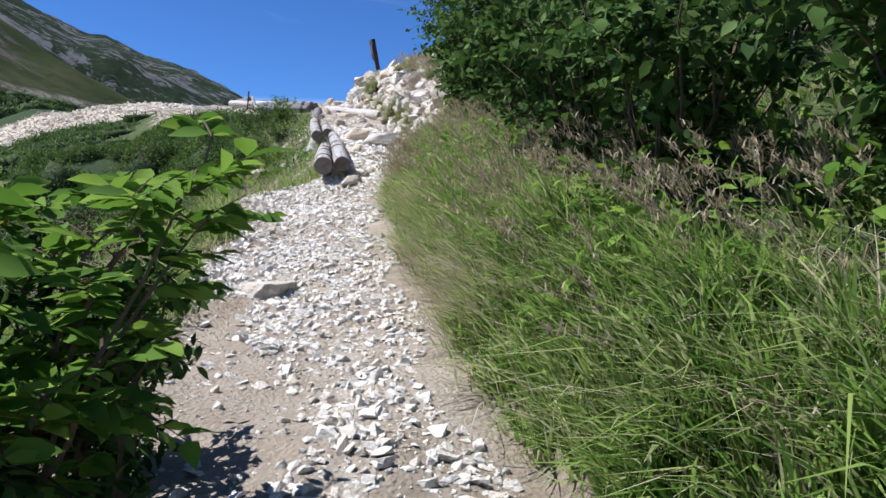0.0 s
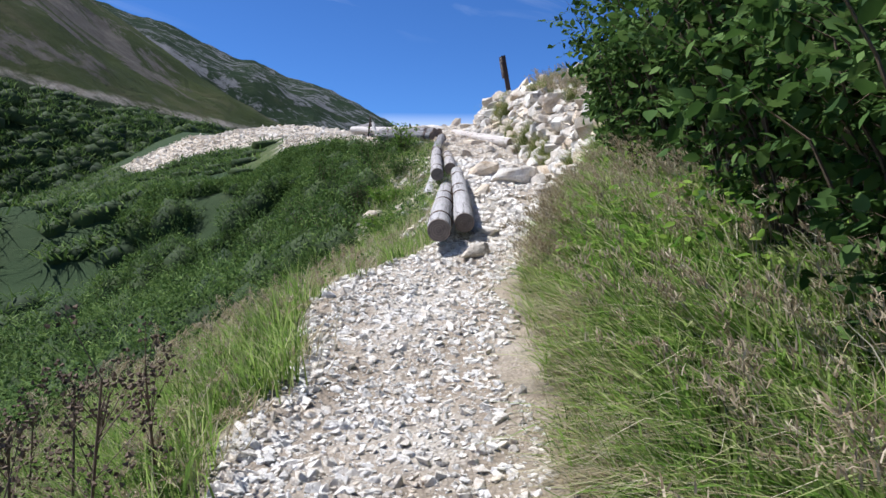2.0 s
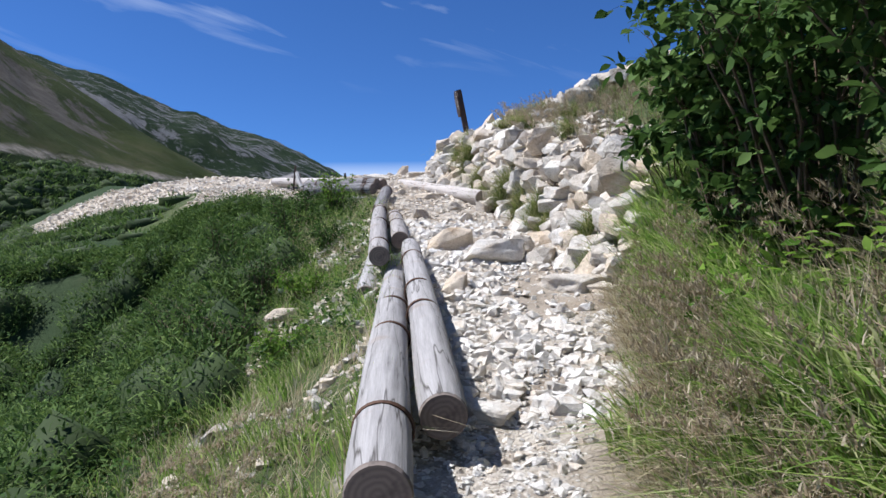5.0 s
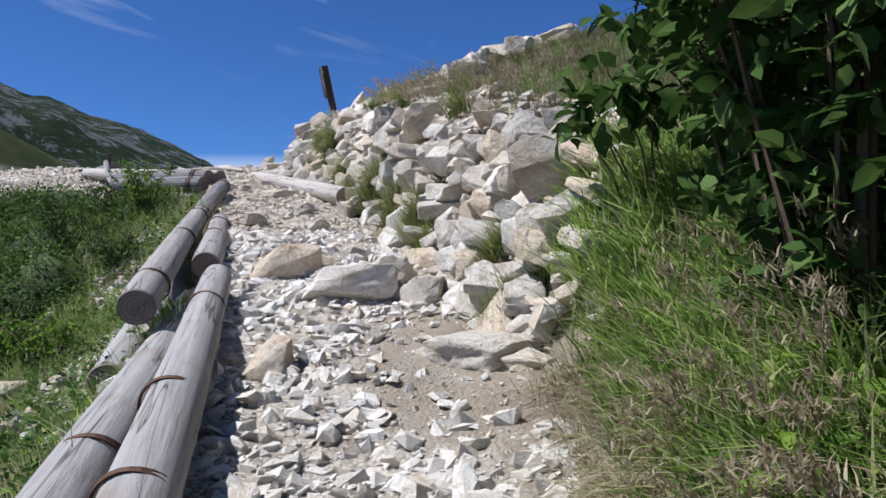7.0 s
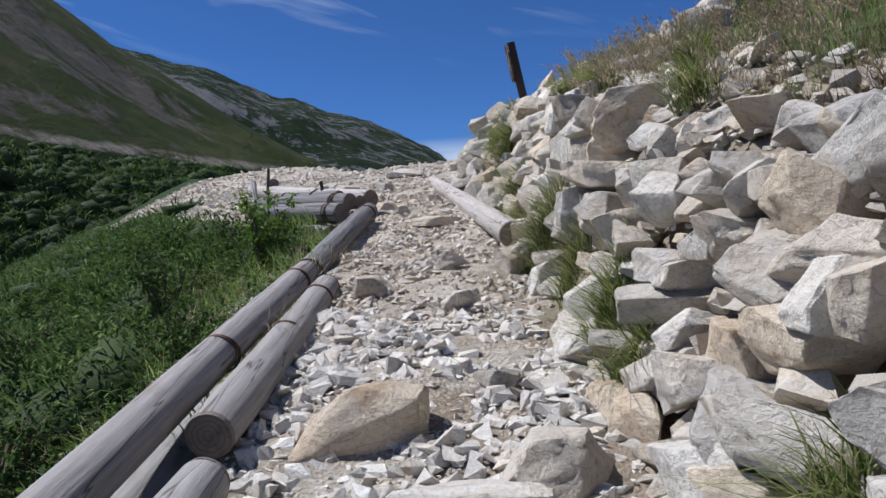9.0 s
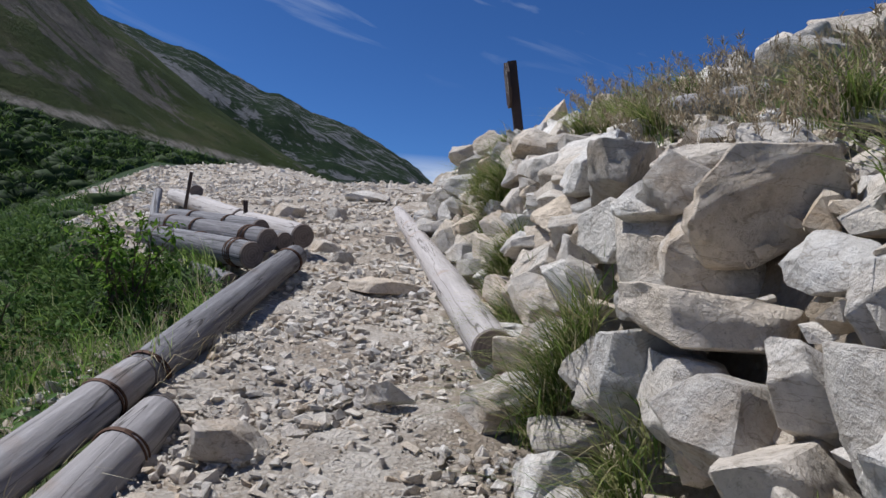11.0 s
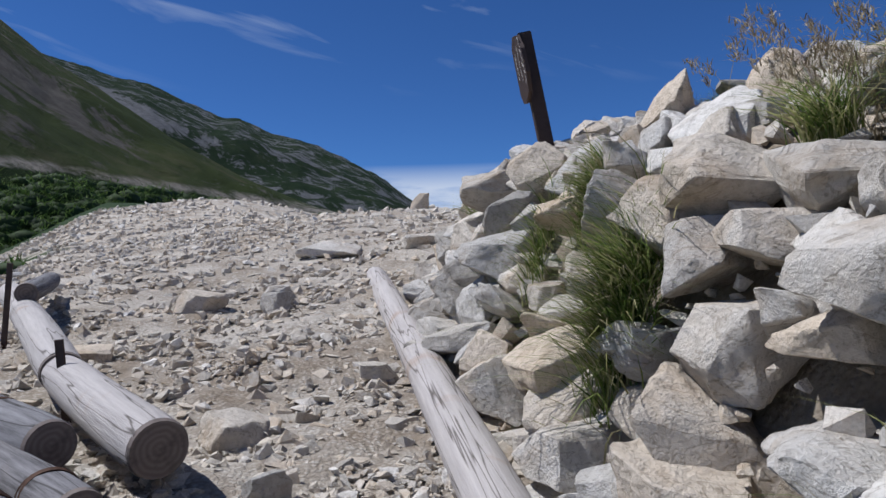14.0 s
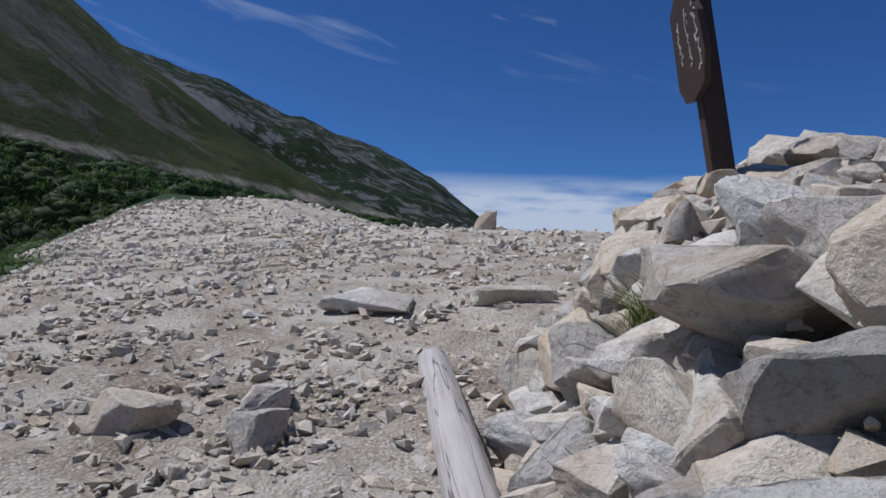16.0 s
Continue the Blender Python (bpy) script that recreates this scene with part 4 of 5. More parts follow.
blades("bank_grass", px, py, pz, 0.45 * g, 0.0064 * r.uniform(0.5, 1.6, len(px)), (-0.55, -0.3), MAT_GRASS, "long green grass drooping over the path's bank", "grass", 34)
px, py, pz, g, r = tufts(260, 26, bx[keep], by[keep], 0.07, 35)
blades("bank_straw", px, py, pz, 0.42 * g, 0.003, (-0.7, -0.2), MAT_DRY, "dry straw-coloured grass on the bank", "grass", 36, 0.5)

ex, ey = area(20000, 0.5, 1.8, 1.5, 10.2, lambda x, y: np.abs(x - along(RIGHT, y) - 0.12) < 0.16, 37)
px, py, pz, g, r = tufts(360, 26, ex, ey, 0.05, 38)
blades("edge_straw", px, py, pz, 0.32 * g, 0.0026, (-0.9, -0.45), MAT_DRY, "dry brown grass hanging over the edge of the path", "grass", 39, 0.4)

gx_, gy_ = area(6000, 1.4, 2.6, 8.3, 11.1, lambda x, y: x > along(RIGHT, y) + 0.14 + 0.1 * smooth(9.6, 10.4, y), 91)
px, py, pz, g, r = tufts(270, 30, gx_, gy_, 0.06, 92)
blades("bush_foot_grass", px, py, pz, 0.4 * g, 0.0055 * r.uniform(0.7, 1.6, len(px)), (-0.45, -0.15), MAT_GRASS, "long green grass under the bush", "grass", 93)

# left side: grass strip between path and scrub
lx_, ly_ = area(40000, -3.6, 0.2, -2.5, 17.5, lambda x, y: (x < along(LEFT, y) - 0.02 + 0.1 * np.sin(3.3 * y)) & (x > along(LEFT, y) - 1.9 + 0.5 * np.sin(1.1 * y)), 41)
near_edge = np.random.default_rng(42).uniform(0, 1, len(lx_)) < np.where(ly_ < 5.5, 1.0, 0.3)
px, py, pz, g, r = tufts(1250, 28, lx_[near_edge], ly_[near_edge], 0.05, 43)
blades("verge_grass", px, py, pz, np.where(py < 5.5, 0.42, 0.32) * g, 0.0038 * r.uniform(0.7, 1.5, len(px)), (-0.25, -0.25), MAT_GRASS, "green grass on the slope below the path", "grass", 44, 0.35, 2)
px, py, pz, g, r = tufts(900, 16, lx_, ly_, 0.08, 45)
blades("verge_straw", px, py, pz, 0.34 * g, 0.0028, (0.5, -0.3), MAT_DRY, "dry straw-coloured grass on the slope", "grass", 46, 0.5, 2)


def seed_heads(name, x, y, tall, lean, seed, label):
    """Thin culms with feathery drooping panicles."""
    r = np.random.default_rng(seed)
    n = len(x)
    z = height(x, y)
    lx, ly = lean[0] + r.normal(0, 0.25, n), lean[1] + r.normal(0, 0.25, n)
    h = tall * r.uniform(0.7, 1.15, n)
    per = 46
    s = r.uniform(0.62, 1.0, (n, per)).ravel()
    hx, hy, hz = np.repeat(x, per), np.repeat(y, per), np.repeat(z, per)
    hh, bx_, by_ = np.repeat(h, per), np.repeat(lx, per), np.repeat(ly, per)
    bow = np.hypot(bx_, by_)
    cx, cy = hx + bx_ * hh * s ** 1.8, hy + by_ * hh * s ** 1.8
    cz = hz + hh * (s - 0.42 * np.minimum(bow, 1.5) * s ** 2.4)
    fat = 0.015 * np.sin((s - 0.6) / 0.4 * np.pi) + 0.003
    cx, cy = cx + r.normal(0, 1, len(cx)) * fat, cy + r.normal(0, 1, len(cx)) * fat
    cz = cz + r.normal(0, 1, len(cx)) * fat
    blades(name, cx, cy, cz - 0.008, np.full(len(cx), 0.045), np.full(len(cx), 0.0032), (lean[0] * 1.2, lean[1] * 1.2), MAT_SEED, label, "grass", seed + 1, 0.7, 2)
    # the culms, bowed as their heads are
    t = np.linspace(0, 1, 6)
    v, f = [], []
    for k, q in enumerate(t):
        c = np.stack([x + lx * h * q ** 1.8, y + ly * h * q ** 1.8, z + h * (q - 0.42 * np.minimum(np.hypot(lx, ly), 1.5) * q ** 2.4)], 1)
        v += [c - (0.0013, 0.0005, 0), c + (0.0013, 0.0005, 0)]
        if k:
            f.append((2 * k - 2, 2 * k - 1, 2 * k + 1, 2 * k))
    v = np.stack(v, 1).reshape(-1, 3)
    f = (np.array(f)[None] + (np.arange(n) * 12)[:, None, None]).reshape(-1, 4)
    tagged(new(name + "_culms", mesh_from(name + "_culms", v.tolist(), f.tolist(), MAT_DRY, True)), "thin straw stalks of flowering grass", "grass", kind="stuff")


sx, sy = area(900, 0.7, 2.2, 0.2, 9.8, lambda x, y: (x > along(RIGHT, y) + 0.2) & (x < along(RIGHT, y) + 1.1), 51)
seed_heads("bank_seed_heads", sx[:230], sy[:230], 0.55, (-0.55, -0.15), 52, "tan feathery seed heads of flowering grass")
sx, sy = area(900, 0.8, 1.9, 5.2, 9.2, lambda x, y: (x > along(RIGHT, y) + 0.12) & (x < along(RIGHT, y) + 0.4), 53)
seed_heads("path_edge_seed_heads", sx[:170], sy[:170], 0.45, (-0.6, -0.3), 54, "tan feathery seed heads hanging over the path")
sx, sy = area(900, -3.4, -0.9, 2.2, 9, lambda x, y: (x < along(LEFT, y) - 0.35), 55)
seed_heads("slope_seed_heads", sx[:800], sy[:800], 0.5, (0.6, -0.2), 56, "tan feathery seed heads on the slope")

# tussocks among the stones of the bank
TUSSOCKS = [(0.66, 18.15, 0.38, 190), (0.66, 18.72, 0.22, 70), (0.76, 16.8, 0.3, 95), (0.8, 15.9, 0.3, 45), (1.02, 14.9, 0.36, 95), (1.16, 14.2, 0.28, 40), (1.3, 13.5, 0.3, 60), (1.36, 13.1, 0.24, 34), (1.6, 11.7, 0.26, 40),
            (1.5, 11.2, 0.25, 30), (0.1, 20.8, 0.24, 16), (-0.2, 22.1, 0.25, 14), (0.42, 19.0, 0.26, 26), (1.85, 13.9, 0.3, 30), (2.1, 15.0, 0.3, 40),
            (1.5, 17.2, 0.3, 50), (1.75, 17.9, 0.32, 60), (1.65, 16.6, 0.28, 40), (2.05, 17.4, 0.3, 40), (1.35, 18.0, 0.26, 36)]
for k, (x, y, tall, count) in enumerate(TUSSOCKS):
    r = np.random.default_rng(300 + k)
    n = count * 8
    tx, ty = x + r.normal(0, 0.17 * tall, n), y + r.normal(0, 0.2 * tall, n)
    ob = blades("grass_tussock", tx, ty, bank_face(tx, ty) + 0.05, tall * r.uniform(0.5, 1.25, n), 0.0032 * r.uniform(0.7, 1.4, n), (-0.55, -0.45), MAT_TUFT, "green grass tussock growing between the stones", "grass tussock", 330 + k, 0.6, 4)
    del ob["kind"]
ux, uy = area(9000, 1.5, 5.0, 10, 23, lambda x, y: (x > along(RIGHT, y) + 0.75 + 0.7 * smooth(18.2, 19.2, y)), 61)
px, py, pz, g, r = tufts(120, 26, ux, uy, 0.07, 62)
blades("upper_bank_grass", px, py, pz, 0.28 * g, 0.003 * r.uniform(0.7, 1.4, len(px)), (-0.3, -0.2), MAT_GRASS, "green grass on top of the stone bank", "grass", 63, 0.4)
px, py, pz, g, r = tufts(1150, 22, ux, uy, 0.08, 64)
blades("upper_bank_straw", px, py, pz, 0.23 * g, 0.0026, (-0.4, -0.1), MAT_BROWN, "brown dry grass on top of the stone bank", "grass", 65, 0.5, 2)
sx, sy = area(900, 1.4, 3.5, 13, 20, lambda x, y: (x > along(RIGHT, y) + 0.7) & (x < along(RIGHT, y) + 1.6), 66)
seed_heads("upper_seed_heads", sx[:230], sy[:230], 0.52, (-0.2, 0.05), 67, "tan feathery seed heads on the stone bank")

LEAF_V = np.array([(0, 0, 0), (-0.3, 0.3, 0.07), (0, 0.3, 0), (0.3, 0.3, 0.07), (-0.27, 0.62, 0.05), (0, 0.62, -0.02), (0.27, 0.62, 0.05), (0, 1, -0.1)], float)
LEAF_F = np.array([(0, 2, 1), (0, 3, 2), (1, 2, 5), (1, 5, 4), (2, 3, 6), (2, 6, 5), (4, 5, 7), (5, 6, 7)])


def frames(d, roll, r):
    d = d / np.linalg.norm(d, axis=1, keepdims=True)
    up = np.array([0, 0, 1.0]) + r.normal(0, roll, d.shape)
    side = np.cross(d, up)
    side /= np.linalg.norm(side, axis=1, keepdims=True)
    return np.stack([side, d, np.cross(side, d)], -1)


def broad_leaf(rows=7):
    v, f = [(0.0, 0.0, 0.0)], []
    for k in range(1, rows):
        t = k / rows
        w = 0.36 * math.sin(math.pi * t ** 0.75) * (1 + 0.06 * (-1) ** k)
        v += [(-w, t, 0.18 * w + 0.02), (0.0, t, -0.16 * t * t), (w, t, 0.18 * w + 0.02)]
    v.append((0.0, 1.06, -0.2))
    for k in range(rows - 2):
        a, b = 1 + 3 * k, 4 + 3 * k
        f += [(a, a + 1, b + 1), (a, b + 1, b), (a + 1, a + 2, b + 2), (a + 1, b + 2, b + 1)]
    end = len(v) - 1
    f += [(0, 2, 1), (0, 3, 2), (end - 3, end - 2, end), (end - 2, end - 1, end)]
    return np.array(v), np.array(f)


SMALL_LEAF_V = np.array([(0, 0, 0), (-0.28, 0.5, 0.06), (0.28, 0.5, 0.06), (0, 1, -0.06)], float)
SMALL_LEAF_F = np.array([(0, 2, 1), (1, 2, 3)])


# dwarf pine scrub: low rounded bushes of upturned needle sprays over solid shade-coloured domes
def dome_bases(r, n):
    out = []
    for k in range(n):
        bm = bmesh.new()
        bmesh.ops.create_icosphere(bm, subdivisions=1, radius=1.0)
        for v in bm.verts:
            v.co *= 1 + 0.3 * noise.noise(v.co * 2.2 + Vector((k * 5.1, 0, 0)))
        out.append(arrays_of(bm))
    return out


DOMES = dome_bases(np.random.default_rng(70), 6)


def pine_scrub(name, x, y, z, radius, tall, per, size, seed, label, leaves=0):
    r = np.random.default_rng(seed)
    n = len(x)
    # filler domes close the gaps, inner shade put into their colour
    scatter(name + "_core", DOMES, np.stack([x, y, z], 1), turns_about(n, 0.1, r), np.stack([radius * 0.8, radius * 0.8, tall * 0.8], 1), MAT_PINE_CORE, "solid domes coloured as the shade inside the dwarf pine bushes", "dwarf pine", True)
    a, up = r.uniform(0, 2 * np.pi, (n, per)), r.uniform(0.0, 1.0, (n, per))
    flat = np.sqrt(1 - up ** 2)
    lump = 1 + 0.22 * np.sin(3 * a + r.uniform(0, 6, (n, 1))) * np.sin(4 * up + r.uniform(0, 6, (n, 1)))
    reach = lump * r.uniform(0.75, 1.05, (n, per))
    X = x[:, None] + radius[:, None] * flat * np.cos(a) * reach
    Y = y[:, None] + radius[:, None] * flat * np.sin(a) * reach
    Z = z[:, None] + tall[:, None] * up * reach
    k = n * per
    blades(name, X.ravel(), Y.ravel(), Z.ravel() - size * 0.2, size * r.uniform(0.6, 1.2, k), size * 0.075 * r.uniform(0.7, 1.3, k), ((flat * np.cos(a)).ravel() * 0.9, (flat * np.sin(a)).ravel() * 0.9), MAT_PINE, label, "dwarf pine", seed + 2, 1.1, 2)
    if not leaves:
        return
    a, up = r.uniform(0, 2 * np.pi, n * leaves), r.uniform(0.1, 1.0, n * leaves)
    flat = np.sqrt(1 - up ** 2)
    k = np.repeat(np.arange(n), leaves)
    out = np.stack([flat * np.cos(a), flat * np.sin(a), up], 1)
    at = np.stack([x, y, z], 1)[k] + out * np.stack([radius, radius, tall], 1)[k] * r.uniform(0.8, 1.15, (len(k), 1))
    scatter(name + "_leaves", [(SMALL_LEAF_V, SMALL_LEAF_F)], at, frames(out * (1, 1, 0.3) + r.normal(0, 0.5, out.shape), 0.5, r), 0.062 * r.uniform(0.6, 1.3, len(k)), MAT_SCRUB_LEAF, "small green leaves of the low bushes among the pine", "shrub", True)


px, py = area(560, -11, -0.8, 4, 21, lambda x, y: (x < along(LEFT, y) - np.where(y > 16.5, 0.4, np.where(y < 10, 2.5, 1.6) + 0.4 * np.sin(1.1 * y))) & (x > along(LEFT, y) - 7), 71)
r = np.random.default_rng(72)
pr = r.uniform(0.28, 0.68, len(px)) * (1 - 0.5 * smooth(15.5, 17.0, py))
pine_scrub("pine_scrub", px, py, height(px, py) - 0.05, pr, pr * r.uniform(0.85, 1.35, len(px)), 480, 0.12, 73, "dense dark green dwarf pine scrub on the slope", 200)
px = r.uniform(0.3, 1.6, 90)
py = r.uniform(16.9, 20.6, 90)
px = along(LEFT, py) - px
pr = r.uniform(0.28, 0.46, len(px))
pine_scrub("brow_pine_scrub", px, py, height(px, py) - 0.12, pr, pr * r.uniform(0.65, 1.0, len(px)), 300, 0.1, 77, "low green scrub on the brow below the cross logs", 160)
px, py = area(2600, -42, -6, 12, 62, lambda x, y: (x < along(LEFT, y) - np.where(y < 21, 6.5, 0.5)) & (y < 70), 74)
pr = r.uniform(0.5, 1.1, len(px)) * np.where(py < 22, 0.6, 1.0)
pine_scrub("valley_pine_scrub", px, py, height(px, py) - 0.1, pr, pr * r.uniform(0.6, 0.9, len(px)) * np.where((py > 20) & (py < 42), 0.35, 1.0), 55, 0.34, 75, "dark green dwarf pine scrub beyond the rubble")
pa, pd = radians(-78) + r.uniform(0, radians(66), 7000), 64 + 105 * r.uniform(0, 1, 7000) ** 1.3
px, py = np.sin(pa) * pd, 10 + np.cos(pa) * pd
pz = slope_surface(px, py)
lift = np.degrees(np.arctan2(pz - 4.2, np.hypot(px, py - 12)))
keep = (lift < np.interp(np.degrees(np.arctan2(px, py - 12)), [-75, -43, -23.5, -13], [12.8, 8.4, 5.7, 4.1])) & ~((px > along(LEFT, py)) & (py < 80))
px, py, pz = px[keep], py[keep], pz[keep]
pr = r.uniform(0.9, 2.2, len(px))
pine_scrub("hillside_scrub", px, py, pz - 0.2, pr, pr * r.uniform(0.5, 0.8, len(px)), 24, 0.85, 76, "dark green scrub covering the lower mountainside")


# ---- shrubs ----
def shrub(name, x, y, tall, spread, stems, twigs, leaf, per, mat, label, seed, lean=(0, 0), narrow=1.0, berries=0, low=0.08, paired=False, shape=(LEAF_V, LEAF_F)):
    r = np.random.default_rng(seed)
    base = tagged(new(name), label, "shrub")
    base.location = (x, y, float(height(x, y)) - 0.03)
    bm = bmesh.new()
    leaf_p, leaf_d = [], []

    def tube(points, r0, r1):
        prev = None
        for k, p in enumerate(points):
            rad = r0 + (r1 - r0) * k / (len(points) - 1)
            ring = [bm.verts.new((p[0] + rad * math.cos(a), p[1] + rad * math.sin(a), p[2])) for a in (0, 2.1, 4.2)]
            if prev:
                for q in range(3):
                    bm.faces.new((prev[q], prev[(q + 1) % 3], ring[(q + 1) % 3], ring[q]))
            prev = ring

    for _ in range(stems):
        a = r.uniform(0, 2 * math.pi)
        out = spread * math.sqrt(r.uniform(0.02, 1))
        top = np.array([math.cos(a) * out + lean[0] * tall, math.sin(a) * out + lean[1] * tall, tall * r.uniform(0.55, 1.0)])
        foot = np.array([math.cos(a) * out * 0.2, math.sin(a) * out * 0.2, 0])
        line = [foot + (top - foot) * s + np.array([0, 0, 0.18 * tall * math.sin(s * 3.14)]) + r.normal(0, 0.02, 3) * (s > 0) for s in np.linspace(0, 1, 7)]
        tube(line, 0.006 * tall + 0.003, 0.002)
        for _ in range(twigs):
            s = r.uniform(low, 1.0)
            i = min(int(s * 6), 5)
            p = line[i] + (line[i + 1] - line[i]) * (s * 6 - i)
            b = r.uniform(0, 2 * math.pi)
            way = np.array([math.cos(b), math.sin(b), r.uniform(-0.4, 0.55)])
            q = p + way * spread * r.uniform(0.2, 0.5)
            mid = (p + q) / 2 + np.array([0, 0, 0.02])
            tube([p, mid, q], 0.004, 0.0015)
            for k in range(per):
                u = (k + 0.6) / per
                at = p + (q - p) * u
                leaf_p.append(at)
                if paired:
                    side = np.array([-way[1], way[0], 0.0]) * (1 if k % 2 else -1)
                    leaf_d.append(side * 0.9 + way * 0.6 + r.normal(0, 0.15, 3))
                else:
                    leaf_d.append(way * 0.5 + np.array([0, 0, -0.25]) + r.normal(0, 0.6, 3))
    part("woody_stem", bm, MAT_TWIG, base)
    leaf_p, leaf_d = np.array(leaf_p), np.array(leaf_d)
    ob = scatter("foliage", [(shape[0] * (narrow, 1, 1), shape[1])], leaf_p, frames(leaf_d, 0.5, r), leaf * r.uniform(0.6, 1.2, len(leaf_p)), mat, "", "", True)
    ob.parent = base
    del ob["kind"]
    for _ in range(berries):
        bm = bmesh.new()
        c = leaf_p[int(r.integers(len(leaf_p)))]
        for _ in range(9):
            bmesh.ops.create_icosphere(bm, subdivisions=1, radius=0.006, matrix=Matrix.Translation(Vector(c) + Vector(r.normal(0, 0.012, 3))))
        part("berry_cluster", bm, MAT_BERRY, base, "cluster of bright red berries")
    return base


MAT_BERRY = plain_material("red_berries", (0.55, 0.05, 0.02), 0.4, 0.0, 40, 0.3)
BUSH = "dense dark green broad-leaved bush on the bank"
shrub("bush", 2.2, 0.35, 1.25, 0.65, 28, 11, 0.08, 9, MAT_LEAF, BUSH, 416, (-0.05, 0))
shrub("bush", 1.9, 1.6, 1.2, 0.75, 30, 11, 0.08, 9, MAT_LEAF, BUSH, 405, (-0.05, 0))
shrub("bush", 1.92, 2.9, 1.4, 0.8, 32, 11, 0.08, 9, MAT_LEAF, BUSH, 401, (-0.1, 0))
shrub("bush", 2.0, 4.2, 1.7, 0.9, 34, 12, 0.085, 9, MAT_LEAF, BUSH, 408, (-0.1, 0))
shrub("bush", 2.12, 5.6, 2.0, 0.95, 36, 12, 0.085, 9, MAT_LEAF, BUSH, 402, (-0.1, 0))
shrub("bush", 2.15, 7.0, 2.0, 0.95, 36, 12, 0.085, 9, MAT_LEAF, BUSH, 403, (-0.1, 0))
shrub("bush", 2.08, 8.3, 1.9, 0.85, 34, 12, 0.085, 9, MAT_LEAF, BUSH, 404, (-0.1, 0.05))
shrub("bush", 2.05, 10.35, 0.95, 0.34, 7, 4, 0.12, 4, MAT_LEAF, "broad-leaved green bush reaching over the stone bank", 409, (-0.38, -0.05), 1.0, 0, 0.55, False, broad_leaf())
shrub("bush", 2.0, 9.05, 1.75, 0.62, 26, 10, 0.095, 8, MAT_LEAF, BUSH, 414, (-0.06, 0.04))
shrub("bush", 2.3, 9.75, 1.7, 0.6, 24, 10, 0.095, 8, MAT_LEAF, BUSH, 415, (-0.06, 0.0))
shrub("bush", 3.5, 3.4, 2.3, 1.1, 30, 11, 0.09, 9, MAT_LEAF, BUSH, 410)
shrub("bush", 3.6, 5.2, 2.6, 1.1, 30, 11, 0.09, 9, MAT_LEAF, BUSH, 406)
shrub("bush", 3.6, 7.4, 2.6, 1.1, 30, 11, 0.09, 9, MAT_LEAF, BUSH, 407)
shrub("rowan", -0.42, -0.1, 1.12, 0.42, 18, 9, 0.09, 11, MAT_LEAF_BRIGHT, "young rowan with bright green leaves and red berries", 411, (0.2, -0.02), 0.7, 5, 0.1, True)
HERB = "low dark leafy shrub on the slope beside the path"
for k, (x, y, tall, wide, mat) in enumerate([(-1.78, 16.45, 0.9, 0.36, MAT_LEAF_BRIGHT), (-2.35, 17.1, 0.75, 0.4, MAT_LEAF), (-2.4, 15.7, 0.9, 0.5, MAT_LEAF), (-1.55, 14.6, 0.5, 0.4, MAT_LEAF), (-2.3, 13.6, 0.85, 0.5, MAT_LEAF),
                                             (-1.5, 12.7, 0.5, 0.4, MAT_LEAF_BRIGHT), (-2.2, 11.6, 0.8, 0.5, MAT_LEAF), (-1.35, 10.7, 0.42, 0.34, MAT_LEAF_BRIGHT), (-2.9, 12.6, 1.0, 0.55, MAT_LEAF), (-3.2, 15.0, 1.1, 0.6, MAT_LEAF),
                                             (-0.8, 0.25, 0.4, 0.3, MAT_LEAF), (-0.88, 0.85, 0.45, 0.32, MAT_LEAF), (-1.05, 1.4, 0.45, 0.34, MAT_LEAF), (-1.5, 0.6, 0.6, 0.4, MAT_LEAF), (-0.38, -0.02, 0.7, 0.3, MAT_LEAF), (-0.22, 0.2, 0.8, 0.26, MAT_LEAF), (-0.3, 0.55, 0.6, 0.28, MAT_LEAF), (-0.55, -0.25, 0.6, 0.3, MAT_LEAF), (-0.5, 0.4, 0.6, 0.3, MAT_LEAF)]):
    shrub("herb_shrub", x, y, tall, wide, 16, 8, 0.055, 8, mat, HERB if mat == MAT_LEAF else "leafy bright green shrub beside the logs", 412 + k * 7, (0, 0), 0.65)


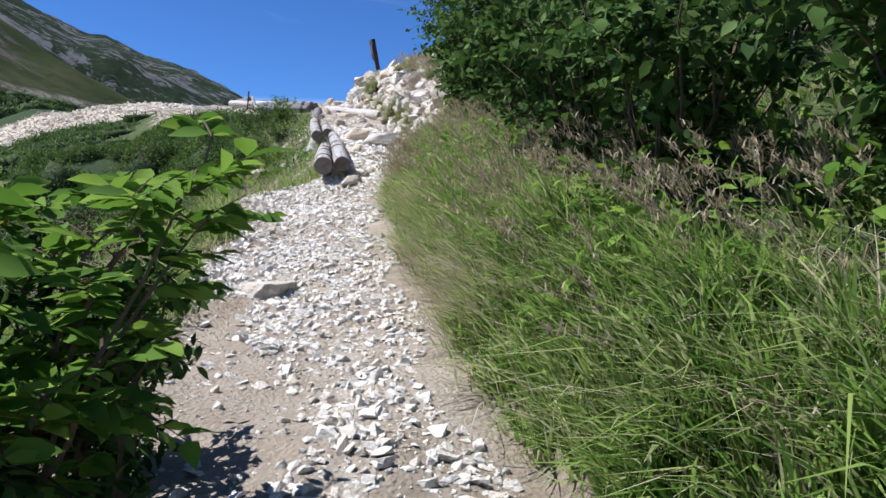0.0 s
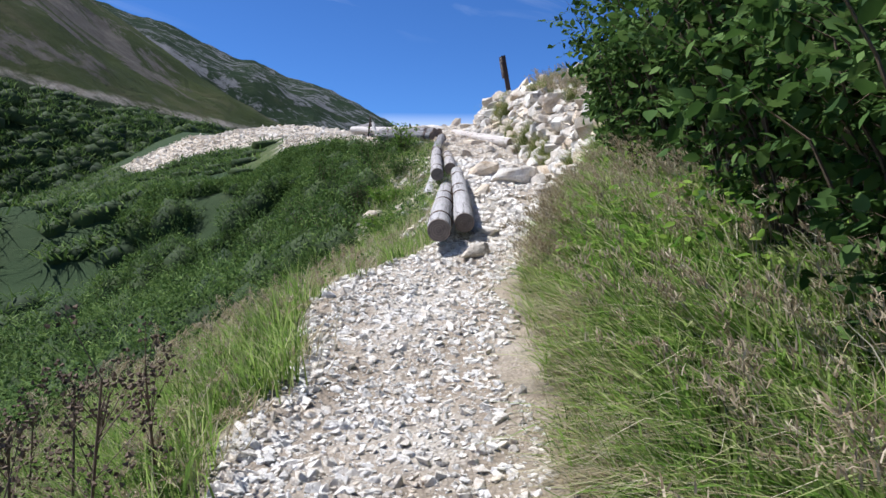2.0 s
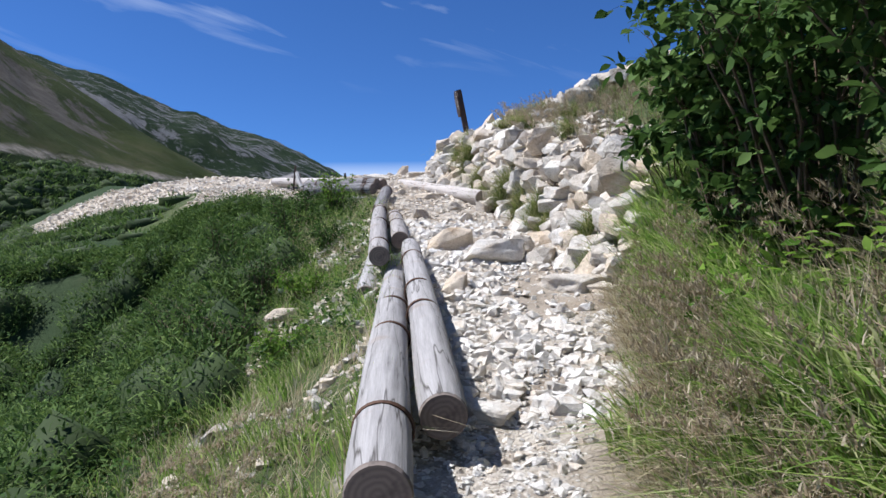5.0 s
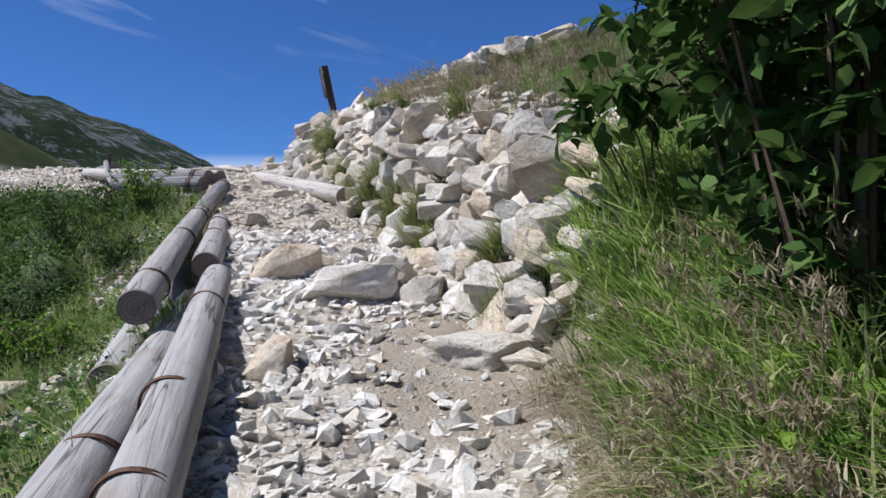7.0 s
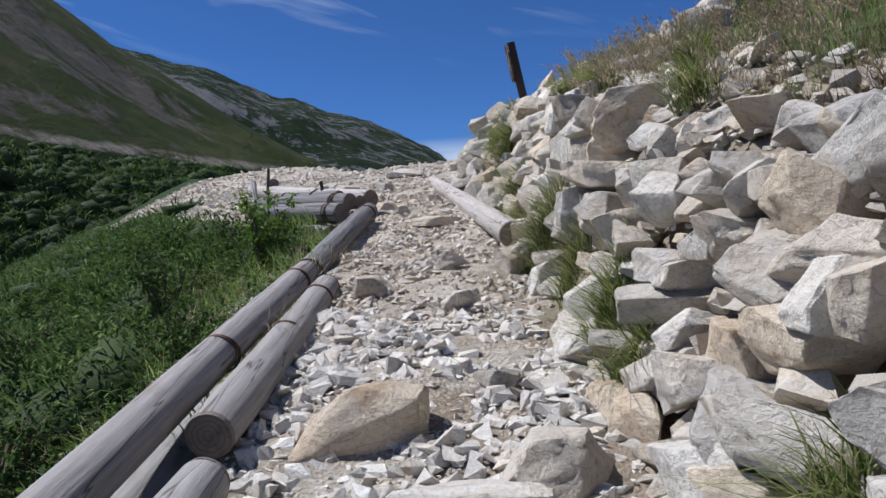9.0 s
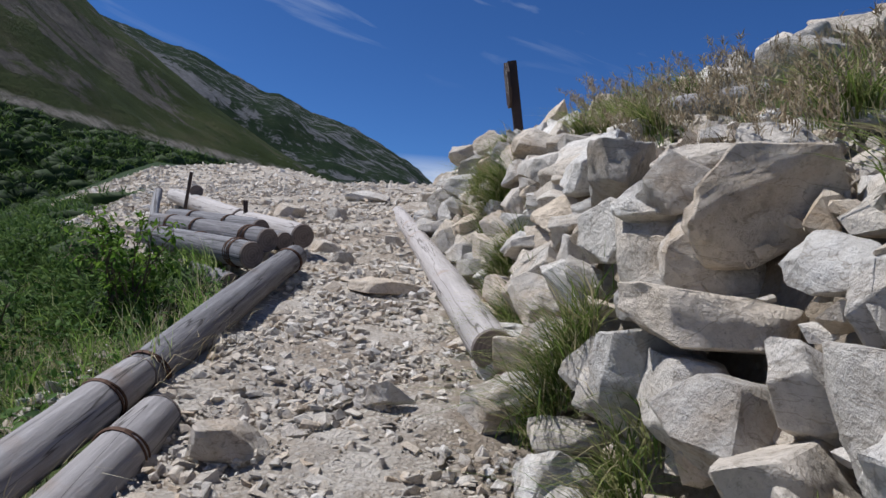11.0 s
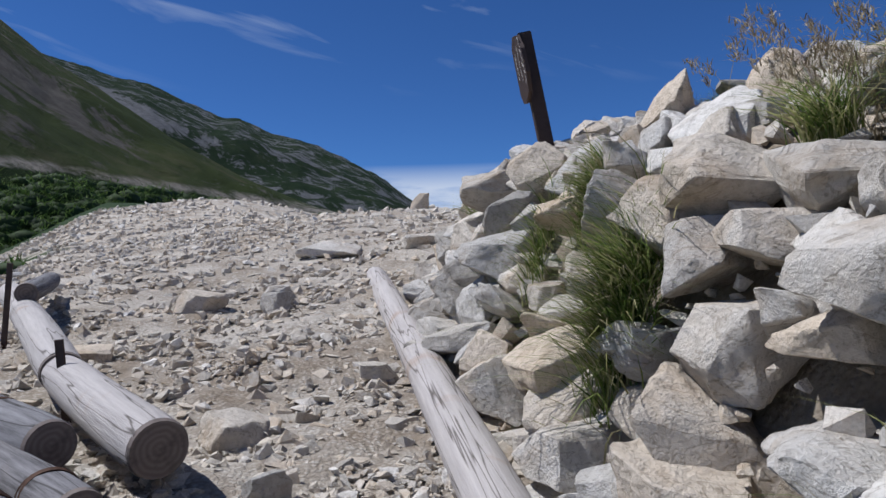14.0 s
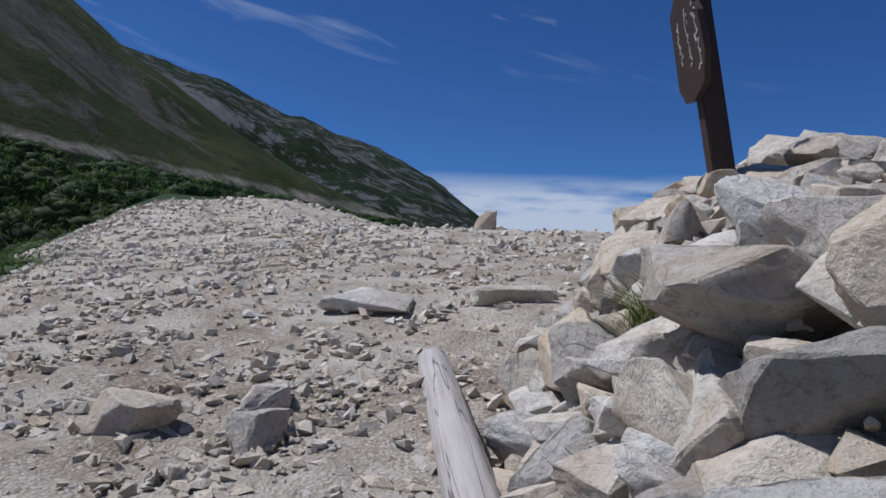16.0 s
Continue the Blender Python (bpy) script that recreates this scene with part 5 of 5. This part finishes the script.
def dead_stalks(x, y, tall, seed):
    r = np.random.default_rng(seed)
    base = tagged(new("dead_stalk"), "dead brown branching flower stalk with withered heads", "dead plant", "dead stalks on the slope")
    base.location = (x, y, float(height(x, y)) - 0.02)
    heads = bmesh.new()

    def rod(kind, a, b, r0, r1):
        bm = bmesh.new()
        ra = [bm.verts.new((a[0] + r0 * math.cos(w), a[1] + r0 * math.sin(w), a[2])) for w in (0, 1.57, 3.14, 4.71)]
        rb = [bm.verts.new((b[0] + r1 * math.cos(w), b[1] + r1 * math.sin(w), b[2])) for w in (0, 1.57, 3.14, 4.71)]
        for k in range(4):
            bm.faces.new((ra[k], ra[(k + 1) % 4], rb[(k + 1) % 4], rb[k]))
        part(kind, bm, MAT_TWIG, base)

    top = np.array([r.normal(0, 0.2), r.normal(0, 0.1), tall])
    rod("stem", (0, 0, 0), top, 0.009, 0.004)
    for k in range(15):
        s = r.uniform(0.3, 1.0)
        p = top * s
        q = p + np.array([r.normal(0, 0.1), r.normal(0, 0.1), r.uniform(0.06, 0.2)])
        rod("side_branch", p, q, 0.003, 0.0015)
        for _ in range(7):
            c = q + r.normal(0, 0.022, 3)
            bmesh.ops.create_cone(heads, segments=4, radius1=0.009, radius2=0.002, depth=0.016, matrix=Matrix.Translation(c) @ Euler(tuple(r.normal(0, 1, 3))).to_matrix().to_4x4())
    tagged(part("withered_head", heads, MAT_TWIG, base), kind="stuff")


for k, (x, y, tall) in enumerate([(-0.9, 2.7, 0.85), (-1.05, 2.35, 0.7), (-1.3, 2.9, 0.8), (-0.95, 3.3, 0.65), (-1.5, 2.6, 0.75), (-1.45, 3.5, 0.75), (-1.15, 1.9, 0.65), (-1.2, 3.1, 0.7), (-1.7, 3.1, 0.7), (-0.85, 2.2, 0.6), (-1.9, 3.8, 0.7)]):
    dead_stalks(x, y, tall, 500 + k)

# broad-leaved herbs in the bank grass
hx, hy = area(6000, 0.8, 2.6, -1.5, 9.5, lambda x, y: (x > along(RIGHT, y) + 0.1) & (x < along(RIGHT, y) + 1.3) & (np.sin(1.7 * y) + np.sin(3.1 * x + 2 * y) > 0.2), 81)
r = np.random.default_rng(82)
hz = height(hx, hy) + r.uniform(0.05, 0.4, len(hx))
hd = np.stack([r.normal(-0.4, 0.6, len(hx)), r.normal(-0.2, 0.6, len(hx)), r.normal(0.1, 0.3, len(hx))], 1)
scatter("bank_herbs", [(LEAF_V * (0.8, 1, 1), LEAF_F)], np.stack([hx, hy, hz], 1), frames(hd, 0.4, r), r.uniform(0.04, 0.1, len(hx)), MAT_LEAF_BRIGHT, "broad-leaved herbs growing in the bank grass", "herbs", True)
hx, hy = area(9000, -3.0, 0.0, -1.0, 17, lambda x, y: (x < along(LEFT, y) - 0.1) & (x > along(LEFT, y) - 1.4) & (np.sin(1.3 * y) + np.sin(2.7 * x + 1.5 * y) > 0.4), 83)
hz = height(hx, hy) + r.uniform(0.03, 0.22, len(hx))
hd = np.stack([r.normal(0, 0.6, len(hx)), r.normal(-0.2, 0.6, len(hx)), r.normal(0.15, 0.3, len(hx))], 1)
scatter("verge_herbs", [(LEAF_V * (0.8, 1, 1), LEAF_F)], np.stack([hx, hy, hz], 1), frames(hd, 0.4, r), r.uniform(0.03, 0.075, len(hx)), MAT_LEAF, "broad-leaved herbs growing below the path", "herbs", True)

hx, hy = area(16000, -4.0, 0.0, 8.5, 17.6, lambda x, y: (x < along(LEFT, y) - 0.32) & (x > along(LEFT, y) - 2.4) & (np.sin(1.9 * y) + np.sin(2.3 * x + 0.8 * y) > -0.5), 85)
hz = height(hx, hy) + r.uniform(0.0, 0.26, len(hx))
hd = np.stack([r.normal(0, 0.6, len(hx)), r.normal(-0.2, 0.6, len(hx)), r.normal(0.15, 0.3, len(hx))], 1)
scatter("slope_herbs", [(LEAF_V * (0.7, 1, 1), LEAF_F)], np.stack([hx, hy, hz], 1), frames(hd, 0.4, r), r.uniform(0.03, 0.07, len(hx)), MAT_LEAF, "dark broad-leaved herbs on the slope below the logs", "herbs", True)

# ---- stones of the bank, piece by piece ----
build_stone_bank()
